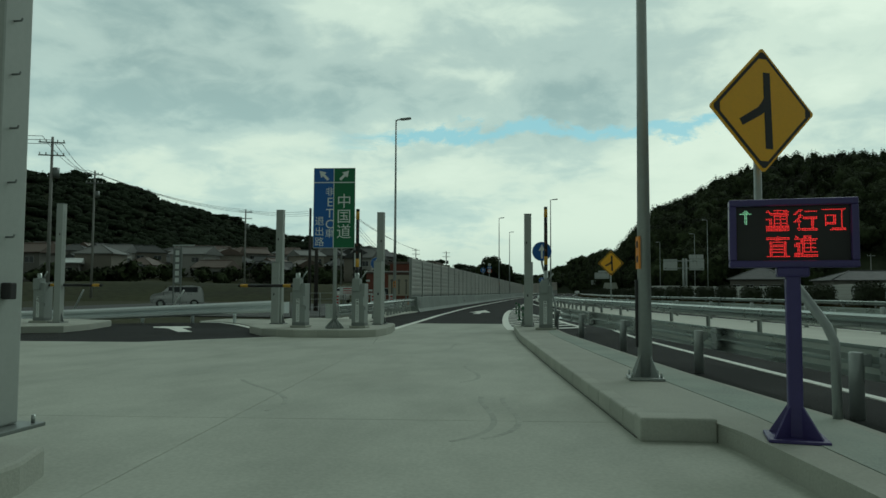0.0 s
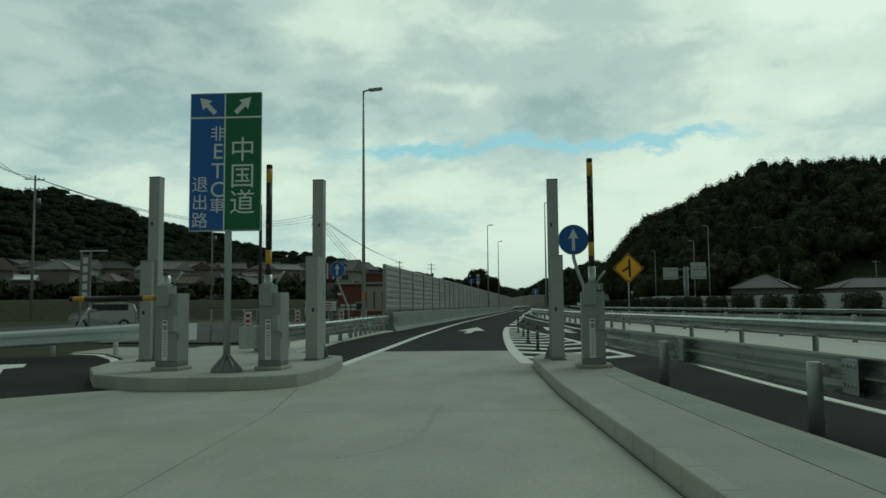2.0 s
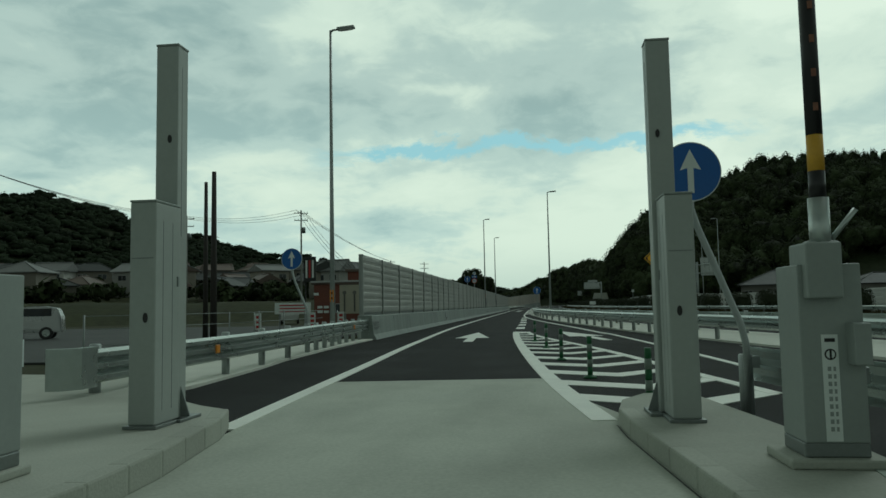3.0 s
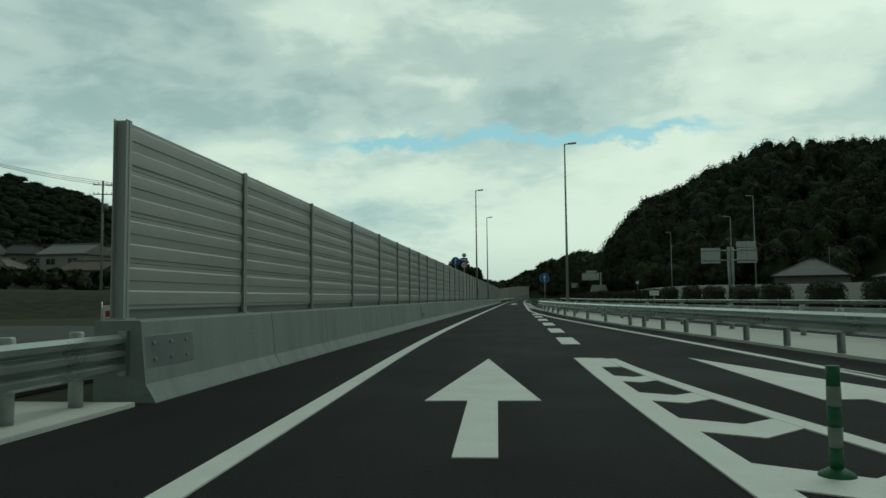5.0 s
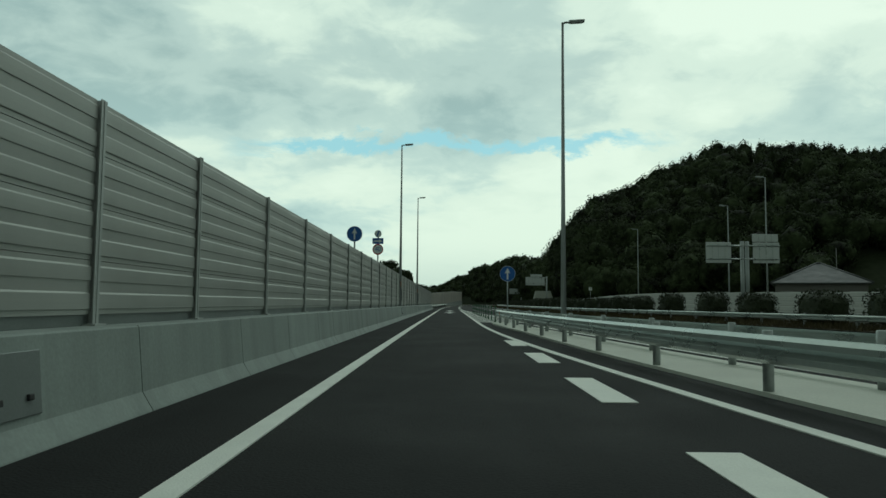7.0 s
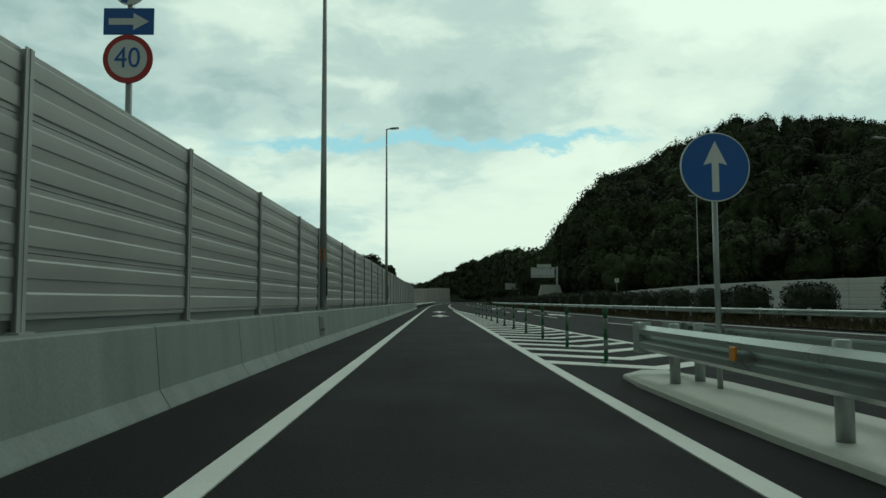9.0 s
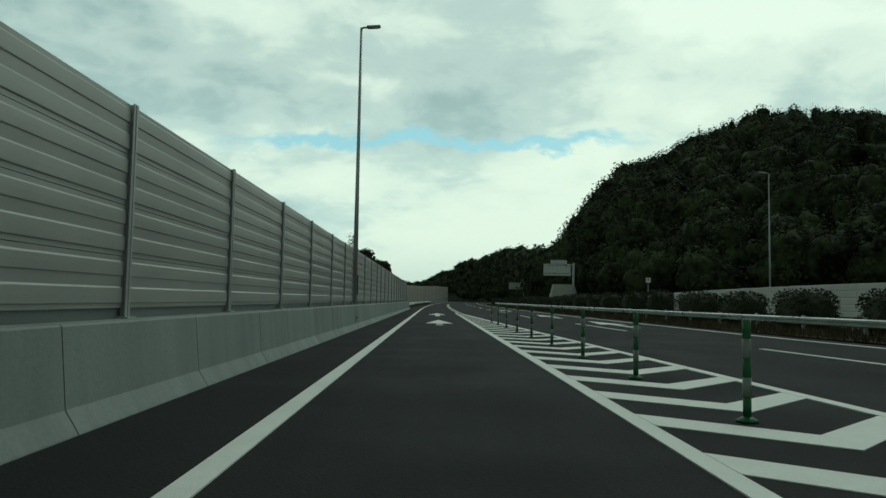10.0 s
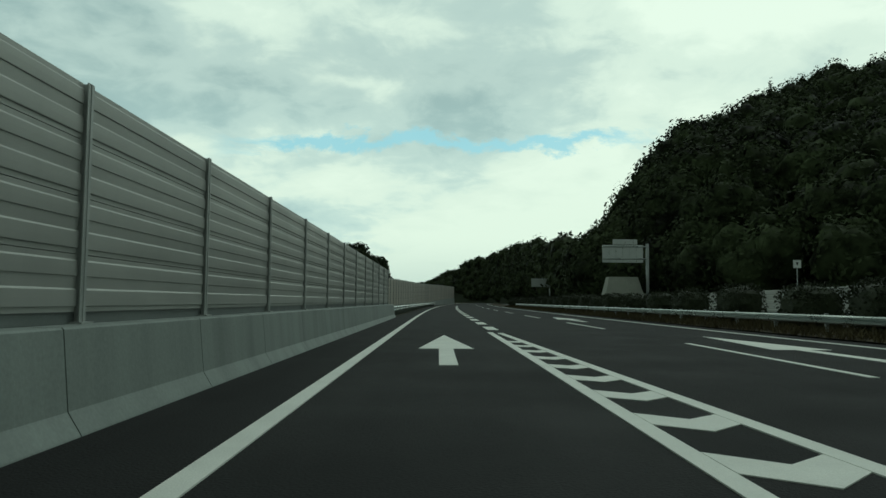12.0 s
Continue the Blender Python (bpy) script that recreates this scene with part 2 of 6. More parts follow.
M_BARYEL = material("bar_yellow_tape", (0.60, 0.34, 0.03), 0.5, var=0.1, scale=6, fine=40, bump=0.02)
M_PURPLE = material("purple_paint", (0.055, 0.042, 0.165), 0.45, var=0.1, scale=3, fine=30, bump=0.03)
M_POLEGREEN = material("delineator_green", (0.014, 0.10, 0.032), 0.55, var=0.15, scale=8, fine=40, bump=0.03)
M_POLEGREY = material("delineator_reflector", (0.17, 0.21, 0.18), 0.4, var=0.15, scale=8, fine=40, bump=0.03)
M_ORANGE = material("reflector_orange", (0.75, 0.28, 0.02), 0.35, var=0.1, scale=8, fine=40, bump=0.0)
M_GRASS = material("rough_grass", (0.045, 0.047, 0.023), 0.95, var=0.5, scale=0.12, fine=2.2, bump=0.8, stain=0.6, dark=(0.065, 0.055, 0.034), spec=0.1)
M_SOIL = material("hill_soil", (0.028, 0.036, 0.018), 0.95, var=0.4, scale=0.05, fine=0.8, bump=0.6, spec=0.1)
M_LEAF = material("forest_leaves", (0.039, 0.051, 0.024), 0.85, var=0.85, scale=0.14, fine=0.55, bump=0.0, island=0.15, spec=0.08, spread=(0.78, 1.25))
# darker forest leaves: the left hills' shade is put into the colour
M_SHADEDLEAF = material("shaded_hill_leaves", (0.026, 0.036, 0.021), 0.9, var=0.4, scale=0.05, fine=0.3, bump=0.0, island=0.12, spec=0.06, spread=(0.78, 1.25))
M_LEAF2 = material("hedge_leaves", (0.030, 0.038, 0.020), 0.8, var=0.3, scale=0.6, fine=6.0, bump=0.0, island=0.4, spec=0.2)
M_BARK = material("bark", (0.06, 0.05, 0.04), 0.9, var=0.3, scale=2, fine=20, bump=0.5)
M_WALLWHITE = material("white_block_wall", (0.50, 0.51, 0.48), 0.85, var=0.12, scale=0.8, fine=12, bump=0.15, stain=0.35, dark=(0.36, 0.37, 0.34))
M_SEPCON = material("pale_separator_concrete", (0.60, 0.615, 0.55), 0.85, var=0.12, scale=0.8, fine=30, bump=0.12, stain=0.3, dark=(0.45, 0.45, 0.40), spec=0.3)
M_WHITERAIL = material("white_painted_rail", (0.70, 0.76, 0.77), 0.4, metal=0.2, var=0.08, scale=2.0, fine=30, bump=0.02, stain=0.2)
M_BANK = material("grass_bank", (0.045, 0.048, 0.024), 0.95, var=0.55, scale=0.10, fine=1.2, bump=0.6, stain=0.8, dark=(0.035, 0.042, 0.022), spec=0.1)
M_FARPANEL = material("pale_far_panels", (0.46, 0.44, 0.38), 0.6, metal=0.0, var=0.10, scale=0.4, fine=6, bump=0.0, stain=0.4, dark=(0.30, 0.27, 0.22), rnd=0.2)
M_DIRT = material("median_soil", (0.060, 0.050, 0.034), 0.95, var=0.35, scale=0.6, fine=6, bump=0.6, stain=0.5, dark=(0.028, 0.032, 0.018), spec=0.1)
M_DRYGRASS = material("dry_median_grass", (0.080, 0.068, 0.036), 0.9, var=0.5, scale=0.5, fine=3.0, bump=0.0, island=0.35, spec=0.1)

# ---------------------------------------------------------------- building helpers


def link_mesh(name, verts, faces, mat, parent=None, smooth=False):
    me = bpy.data.meshes.new(name)
    me.from_pydata([tuple(map(float, v)) for v in verts], [], faces)
    me.validate()
    me.update()
    if mat:
        me.materials.append(mat)
    if smooth:
        me.polygons.foreach_set("use_smooth", [True] * len(me.polygons))
    ob = new(name, me)
    if parent:
        ob.parent = parent
    return ob


def part(name, bm, mat, parent, label="", m=None):
    """Links a bmesh as one mesh object under a thing or a part."""
    me = bpy.data.meshes.new(name)
    bmesh.ops.recalc_face_normals(bm, faces=bm.faces)
    bm.to_mesh(me)
    bm.free()
    me.materials.append(mat)
    ob = new(name, me)
    if parent:
        ob.parent = parent
    if m is not None:
        ob.matrix_basis = m
    if label:
        ob["label"] = label
    return ob


def thing(name, label, category, m=None, group="", kind=""):
    ob = new(name)
    ob.empty_display_size = 0.2
    if m is not None:
        ob.matrix_basis = m
    return tagged(ob, label, category, group, kind)


def box(sx, sy, sz, at=(0, 0, 0), bevel=0.0, bm=None, rot=None, seg=2):
    """A box with rounded edges; at is the middle of its foot."""
    own = bmesh.new()
    bmesh.ops.create_cube(own, size=1)
    bmesh.ops.scale(own, vec=(sx, sy, sz), verts=own.verts)
    bmesh.ops.translate(own, vec=(0, 0, sz / 2), verts=own.verts)
    if bevel:
        bmesh.ops.bevel(own, geom=own.edges[:], offset=bevel, segments=seg, affect="EDGES", profile=0.5)
    if rot is not None:
        bmesh.ops.transform(own, matrix=rot, verts=own.verts)
    bmesh.ops.translate(own, vec=at, verts=own.verts)
    return merged(own, bm)


def merged(own, bm):
    if bm is None:
        return own
    me = bpy.data.meshes.new("tmp")
    own.to_mesh(me)
    own.free()
    bm.from_mesh(me)
    bpy.data.meshes.remove(me)
    return bm


def tube(pts, radii, seg=12, bm=None, cap=True):
    """A round bar through the points with the given radii."""
    own = bmesh.new()
    pts = [Vector(p) for p in pts]
    if isinstance(radii, (int, float)):
        radii = [radii] * len(pts)
    rings = []
    ref = Vector((1, 0, 0))
    for i, p in enumerate(pts):
        d = (pts[min(i + 1, len(pts) - 1)] - pts[max(i - 1, 0)]).normalized()
        a = ref - d * ref.dot(d)
        if a.length < 0.2:
            a = Vector((0, 1, 0)) - d * d.y
        a.normalize()
        ref = a
        b = d.cross(a)
        rings.append([own.verts.new(p + (a * math.cos(2 * math.pi * k / seg) + b * math.sin(2 * math.pi * k / seg)) * radii[i]) for k in range(seg)])
    for r0, r1 in zip(rings, rings[1:]):
        for k in range(seg):
            f = own.faces.new((r0[k], r0[(k + 1) % seg], r1[(k + 1) % seg], r1[k]))
            f.smooth = True
    if cap:
        own.faces.new(list(reversed(rings[0])))
        own.faces.new(rings[-1])
    return merged(own, bm)


def prism(outline, z0, z1, bevel=0.0, bm=None):
    """A slab with the given outline (x, y), from z0 to z1, its upper edge rounded."""
    own = bmesh.new()
    lo = [own.verts.new((x, y, z0)) for x, y in outline]
    hi = [own.verts.new((x, y, z1)) for x, y in outline]
    n = len(outline)
    own.faces.new(list(reversed(lo)))
    top = own.faces.new(hi)
    for i in range(n):
        own.faces.new((lo[i], lo[(i + 1) % n], hi[(i + 1) % n], hi[i]))
    if bevel:
        bmesh.ops.bevel(own, geom=list(top.edges), offset=bevel, segments=2, affect="EDGES", profile=0.5)
    return merged(own, bm)


def disc(radius, thick, seg=40, bm=None, m=None):
    """A plate that faces -y, its front at y = 0."""
    own = bmesh.new()
    bmesh.ops.create_cone(own, cap_ends=True, segments=seg, radius1=radius, radius2=radius, depth=thick)
    bmesh.ops.rotate(own, cent=(0, 0, 0), matrix=Matrix.Rotation(radians(90), 3, "X"), verts=own.verts)
    bmesh.ops.translate(own, vec=(0, thick / 2, 0), verts=own.verts)
    if m is not None:
        bmesh.ops.transform(own, matrix=m, verts=own.verts)
    return merged(own, bm)


def plate(outline, y0, thick, bm=None):
    """A flat plate in the xz plane, front at y0 (faces -y), given its outline (x, z)."""
    own = bmesh.new()
    fr = [own.verts.new((x, y0, z)) for x, z in outline]
    bk = [own.verts.new((x, y0 + thick, z)) for x, z in outline]
    n = len(outline)
    own.faces.new(fr)
    own.faces.new(list(reversed(bk)))
    for i in range(n):
        own.faces.new((fr[i], bk[i], bk[(i + 1) % n], fr[(i + 1) % n]))
    return merged(own, bm)


def writing(name, text, size, mat, parent, at, y, squeeze=1.0):
    """Raised letters on a board that faces -y, centred at (x, z)."""
    cu = bpy.data.curves.new("letters", "FONT")
    cu.body, cu.size, cu.align_x, cu.align_y = text, size, "CENTER", "CENTER"
    cu.extrude = 0.0015
    cu.resolution_u = 3
    tmp = new("letters", cu)
    dg = bpy.context.evaluated_depsgraph_get()
    me = bpy.data.meshes.new_from_object(tmp.evaluated_get(dg))
    bpy.data.objects.remove(tmp)
    me.materials.clear()
    me.materials.append(mat)
    ob = new(name, me)
    ob.parent = parent
    ob.matrix_basis = pose(at[0], y, at[1], 90, 0, 0) @ Matrix.Diagonal((squeeze, 1, 1, 1))
    return ob


def smooth_line(points):
    """A function x(y) through (y, x) pairs, softly rounded between them."""
    ys = np.array([p[0] for p in points], float)
    xs = np.array([p[1] for p in points], float)

    def at(y):
        y = np.asarray(y, float)
        w = [-3, -2, -1, 0, 1, 2, 3]
        return sum(np.interp(y + k, ys, xs) for k in w) / len(w)
    return at


def bend(y):
    """How far the motorway has swung to the right at y."""
    return 1.3e-4 * np.maximum(np.asarray(y, float) - 195, 0) ** 2


def strip(name, left, right, ys, z, mat, parent=None, kind="structure", label=""):
    """A level strip between two lines x(y)."""
    v, f = [], []
    for i, y in enumerate(ys):
        v += [(float(left(y)), y, z), (float(right(y)), y, z)]
        if i:
            a = 2 * i - 2
            f.append((a, a + 1, a + 3, a + 2))
    ob = link_mesh(name, v, f, mat, parent)
    return tagged(ob, label, "", "", kind)


def sweep(path, profile, bm=None, closed=True, flip=1):
    """Sweeps a section (offset to the right, height) along a path of (x, y) or (x, y, z)."""
    own = bmesh.new()
    P = [Vector((p[0], p[1])) for p in path]
    Z = [p[2] if len(p) > 2 else 0.0 for p in path]
    rings = []
    for i, p in enumerate(P):
        d = (P[min(i + 1, len(P) - 1)] - P[max(i - 1, 0)]).normalized()
        r = Vector((d.y, -d.x)) * flip
        rings.append([own.verts.new((p.x + r.x * o, p.y + r.y * o, Z[i] + z)) for o, z in profile])
    n = len(profile)
    for a, b in zip(rings, rings[1:]):
        for k in range(n if closed else n - 1):
            own.faces.new((a[k], a[(k + 1) % n], b[(k + 1) % n], b[k]))
    if closed:
        own.faces.new(list(reversed(rings[0])))
        own.faces.new(rings[-1])
    return merged(own, bm)


# ---------------------------------------------------------------- lines of the plan, x as a function of y
LEFT_LINE = smooth_line([(20, 0.0), (26.5, -0.3), (29, -0.45), (33.3, -0.62), (40.5, -1.02), (47.2, -1.24), (52.6, -1.45), (58, -1.58), (65, -1.67), (80, -1.74), (100, -1.78), (195, -1.78), (900, -1.78)])
RIGHT_LINE = smooth_line([(24, 3.85), (27, 3.42), (29.8, 3.10), (36, 2.65), (44.2, 2.2), (48, 2.06), (52, 1.96), (60, 1.92)])
MERGE_LINE = smooth_line([(-40, 18.1), (12.7, 8.75), (17.8, 7.85), (24, 6.85), (31.6, 5.75), (40, 6.3), (48.9, 5.5), (57.6, 4.73), (65.2, 3.92), (74.5, 3.0), (82, 2.42), (90, 1.96), (97, 1.74), (104, 1.67), (900, 1.67)])
LANE_TWO = smooth_line([(-40, 17.6), (12.7, 8.48), (17.8, 7.72), (24, 6.85), (34, 6.5), (40, 6.2), (48.9, 5.62), (57.6, 4.82)])
GUARD_TWO = smooth_line([(-40, 21.5), (0, 14.9), (12, 12.95), (26.5, 10.65), (33, 9.55), (37.5, 8.92), (51.4, 6.45), (56.8, 5.95), (66, 4.75), (74.4, 3.92), (81.6, 3.4), (90, 3.05), (96, 2.82), (100, 2.72), (108, 2.70)])
ZONE_A = smooth_line([(26, 6.3), (29, 5.84), (30.4, 5.5), (34.7, 5.03), (39.3, 4.42), (45.2, 3.2), (47.3, 2.85), (52, 2.36)])
MEDIAN = smooth_line([(-60, 40), (0, 31), (50, 24), (97, 17.2), (120, 13.7), (140, 11.9), (160, 11.2), (180, 10.9), (900, 10.9)])


def guard_three(y):
    gap = np.maximum(107 - np.asarray(y, float), 0)
    return GUARD_TWO(y) + 0.62 + gap * 0.0365 + np.minimum(gap / 4, 1) * 0.06


zone_b = smooth_line([(105, 5.45), (114, 5.0), (122, 4.5), (159.3, 2.77), (165.8, 2.5), (184, 1.85)])


def shifted(line, off):
    return lambda y: line(y) + off + bend(y)


def frange(a, b, step):
    n = max(int(round((b - a) / step)), 1)
    return [a + (b - a) * i / n for i in range(n + 1)]


# ---------------------------------------------------------------- ground, roads, paint
def build_ground():
    v, f = [], []
    xs = [-2500, -900, -400, -200, -100, -50, 0, 50, 100, 200, 400, 900, 2500]
    n = len(xs)
    for y in xs:
        v += [(x, y + 200, -0.06) for x in xs]
    for j in range(n - 1):
        f += [(j * n + i, j * n + i + 1, j * n + n + i + 1, j * n + n + i) for i in range(n - 1)]
    tagged(link_mesh("ground", v, f, M_GRASS), "rough grass and bare soil beside the road", "ground", "", "structure")
    ys = frange(-60, 900, 3)
    edge = smooth_line([(-60, -40), (20, -40), (21, -16), (27, -13.5), (30, -9), (31.5, -2.62), (36, -2.95), (47, -3.3), (900, -3.3)])
    strip("road", lambda y: edge(y) + bend(y), shifted(MEDIAN, 1.2), ys, 0.0, M_ASPHALT, label="fresh dark asphalt carriageway")
    strip("road_far_side", shifted(MEDIAN, 6.0), shifted(MEDIAN, 13.0), ys, 0.0, M_OLDASPH, label="worn asphalt of the opposite carriageway")
    strip("median", shifted(MEDIAN, 1.2), shifted(MEDIAN, 6.0), ys, 0.05, M_DIRT, label="soil median strip with dry weeds")


build_ground()
U = Vector((-0.108, 1.0)).normalized()      # the toll lanes run along U
W = Vector((U.y, -U.x))


def uv(a, b):
    """A place on the plaza: a metres right of the lane joint, b metres along."""
    p = Vector((0.84, 18.27)) + W * a + U * (b - 18.27)
    return (p.x, p.y)


def build_plaza():
    """Concrete slabs of the plaza, with joints between them."""
    plaza = tagged(new("plaza_pavement"), "pale broom-finished concrete toll plaza", "pavement", "", "structure")
    cols = [(-27, -18), (-17.99, -9.0), (-8.99, -3.6), (-3.59, -0.004), (0.004, 4.6)]
    rows = [(-40, -20), (-19.99, -10), (-9.99, 0), (0.01, 10), (10.01, 20)]
    for a0, a1 in cols:
        for b0, b1 in rows:
            part("slab", prism([uv(a0, b0), uv(a1, b0), uv(a1, b1), uv(a0, b1)], -0.1, 0.006, 0.003), M_PAVE, plaza)
    # the last slab of the through lane ends across the road
    last = [uv(0.004, 20.01), uv(4.2, 20.01), (3.9, 26.6), (3.1, 29.6), (2.86, 31.35), (-0.52, 31.0), (-0.42, 29), (-0.22, 26.5), (0.05, 23)]
    part("slab", prism(last, -0.1, 0.006, 0.003), M_PAVE, plaza)
    part("slab", prism([uv(-5.5, 20.01), uv(-0.004, 20.01), (0.043, 22.99), (-0.2, 24.5), (-2.2, 22.4)], -0.1, 0.006, 0.003), M_PAVE, plaza)


build_plaza()
Z_PAINT = 0.010


def paint(name, outline, parent=None, label="", z=Z_PAINT):
    ob = part(name, prism(outline, 0.001, z), M_LINE, parent)
    return tagged(ob, label, "", "", "structure") if parent is None else ob


def line_strip(name, line, y0, y1, width, label, step=1.5, side=0.0, swing=True):
    ys = frange(y0, y1, step)
    path = [(float(line(y)) + side + (float(bend(y)) if swing else 0), y) for y in ys]
    top = Z_PAINT + 0.004
    bm = sweep(path, [(-width / 2, 0.001), (-width / 2, top), (width / 2, top), (width / 2, 0.001)])
    return tagged(part(name, bm, M_LINE, None), label, "road marking", "", "structure")


def arrow_mark(x, y, length, head, half, stem, lean=0.0, label="white straight-ahead arrow painted on the road"):
    """An arrow on the road whose tip is at (x, y)."""
    pts = [(0, 0), (half, -head), (stem, -head), (stem, -length), (-stem, -length), (-stem, -head), (-half, -head)]
    c, s = math.cos(lean), math.sin(lean)
    tagged(part("road_arrow", prism([(x + a * c - b * s, y + a * s + b * c) for a, b in pts], 0.001, Z_PAINT), M_LINE, None), label, "road marking", "", "structure")


def chevrons(name, xl, xr, y0, y1, pitch, wide, fall, label):
    """V bars between two edge lines; the point of each V lies nearest to the traffic."""
    group = tagged(new(name), label, "road marking", "", "structure")
    y = y0
    while y < y1:
        a, b = float(xl(y)) + 0.08, float(xr(y)) - 0.05
        if b - a > 0.35:
            mid = a + (b - a) * 0.50
            drop, rise = (mid - a) * fall, (b - mid) * 1.02
            poly = [(a, y), (mid, y - drop), (b, y - drop + rise), (b, y - drop + rise + wide * 0.9), (mid, y - drop + wide), (a, y + wide * 1.05)]
            part("chevron_bar", prism(poly, 0.001, Z_PAINT), M_LINE, group)
        y += pitch


def build_paint():
    line_strip("edge_line", LEFT_LINE, 26.4, 640, 0.21, "white edge line of the ramp")
    line_strip("zone_edge_line", RIGHT_LINE, 27.0, 52.0, 0.26, "white edge line curving round the hatched area")
    line_strip("lane_edge_line", LANE_TWO, -40, 50, 0.15, "thin white edge line of the joining lane", side=0.0)
    line_strip("merge_edge_line", MERGE_LINE, 48.5, 180.5, 0.19, "white edge line of the merging lane")
    line_strip("zone_outer_line", ZONE_A, 29.2, 51.8, 0.2, "white outer line of the hatched area")
    line_strip("zone_outer_line", zone_b, 109.5, 180.0, 0.2, "white outer line of the second hatched area")
    chevrons("hatched_area", RIGHT_LINE, ZONE_A, 28.6, 49.5, 1.8, 0.61, 0.58, "white chevron hatching between two joining lanes")
    chevrons("hatched_area", lambda y: 1.70, zone_b, 109.8, 179.0, 1.95, 0.66, 0.78, "white chevron hatching before the motorway")
    paint("zone_tip", [(1.97, 50.3), (2.44, 50.3), (2.36, 51.95), (1.87, 51.95)], None, "solid white tip of the hatched area", 0.0125)
    y = 55.95
    while y < 88:
        x = float(np.interp(y, [54, 67, 80, 90], [1.86, 1.84, 1.72, 1.64]))
        paint("merge_dash", [(x, y), (x + 0.43, y), (x + 0.43, y + 2.85), (x, y + 2.85)], None, "wide white dash between merging lanes")
        y += 5.75
    y = 183.0
    while y < 330:
        x = 1.75 + float(bend(y))
        paint("merge_dash", [(x, y), (x + 0.45, y), (x + 0.45 + float(bend(y + 3.5) - bend(y)), y + 3.5), (x + float(bend(y + 3.5) - bend(y)), y + 3.5)], None, "wide white dash between merging lanes")
        y += 7.0
    arrow_mark(0.33, 51.9, 8.2, 5.4, 0.62, 0.16, 0.03)
    arrow_mark(-0.02, 157.0, 7.0, 6.3, 0.66, 0.16)
    arrow_mark(-0.02, 178.2, 11.5, 7.0, 0.66, 0.17)
    for y0, y1 in ((149.1, 149.45), (148.0, 148.35)):
        paint("arrow_bar", [(-0.18, y0), (0.13, y0), (0.13, y1), (-0.18, y1)], None, "short white bar behind the arrow")
    arrow_mark(3.84, 52.0, 8.4, 5.3, 0.62, 0.16, 0.15, "white arrow painted on the joining lane")
    # motorway lines
    line_strip("motorway_line", MEDIAN, -60, 640, 0.18, "white line beside the median", side=0.0)
    y = -55.0
    while y < 420:
        if 160 < y < 170:
            y += 20.0
            continue
        x0, x1 = float(MEDIAN(y) - 4.15 + bend(y)), float(MEDIAN(y + 9) - 4.15 + bend(y + 9))
        paint("lane_dash", [(x0, y), (x0 + 0.15, y), (x1 + 0.15, y + 9), (x1, y + 9)], None, "white lane dash on the motorway")
        y += 20.0
    line_strip("motorway_shoulder_line", lambda y: guard_three(y) + 1.0, -50, 104, 0.18, "white shoulder line of the motorway")
    paint("lane_dash", [(6.42, 165.0), (6.58, 165.0), (6.80, 174.2), (6.64, 174.2)], None, "white lane dash on the motorway")
    arrow_mark(8.65, 178.4, 12, 6.8, 0.72, 0.17, label="white arrow painted on the motorway lane")
    arrow_mark(9.2, 160.0, 11, 6.5, 0.7, 0.17, label="white arrow painted on the motorway lane")
    arrow_mark(8.2, 208, 12, 6.8, 0.72, 0.17, label="white arrow painted on the motorway lane")
    paint("left_lane_arrow", [(-8.35, 26.15), (-7.4, 26.7), (-6.9, 25.95), (-7.0, 25.5), (-5.72, 23.7), (-6.05, 23.5), (-7.4, 25.35), (-8.1, 25.7)], None, "white arrow painted on the exit lane")
    bm = sweep([(-8.7, 30.2), (-7.6, 29.7), (-6.3, 28.2), (-4.95, 26.25)], [(-0.1, 0.002), (-0.1, 0.006), (0.1, 0.006), (0.1, 0.002)])
    tagged(part("exit_edge_line", bm, M_LINE, None), "white edge line curving along the exit lane", "road marking", "", "structure")
    bm = prism([(-8.9, 30.5), (-7.55, 29.95), (-6.2, 28.4), (-4.75, 26.25), (-3.9, 25.95), (-3.1, 26.6), (-2.9, 30.0), (-2.9, 32.0), (-9.0, 33.0)], -0.05, 0.02)
    tagged(part("exit_verge", bm, M_KERB, None), "pale concrete verge inside the exit lane", "verge", "", "structure")


build_paint()


def build_tyre_marks():
    """Faint curved rubber marks on the concrete."""
    for k, (x, y, turn, length) in enumerate(((3.95, 9.3, 0.0, 2.6), (4.2, 9.45, 0.0, 2.4), (3.55, 13.2, 0.1, 2.2), (1.9, 10.5, 0.5, 2.8), (2.1, 17.6, -0.15, 3.0))):
        path = []
        for i in range(13):
            q = i / 12
            a = turn - 0.75 * (1 - q) ** 2
            path.append((x + length * q * math.sin(a) * -1.0, y + length * q * math.cos(a)))
        bm = sweep(path, [(-0.03, 0.0062), (-0.022, 0.0082), (0.022, 0.0082), (0.03, 0.0062)])
        tagged(part("tyre_mark", bm, M_TYRE, None), "faint dark tyre mark on the pale concrete", "tyre mark", "", "structure")


build_tyre_marks()

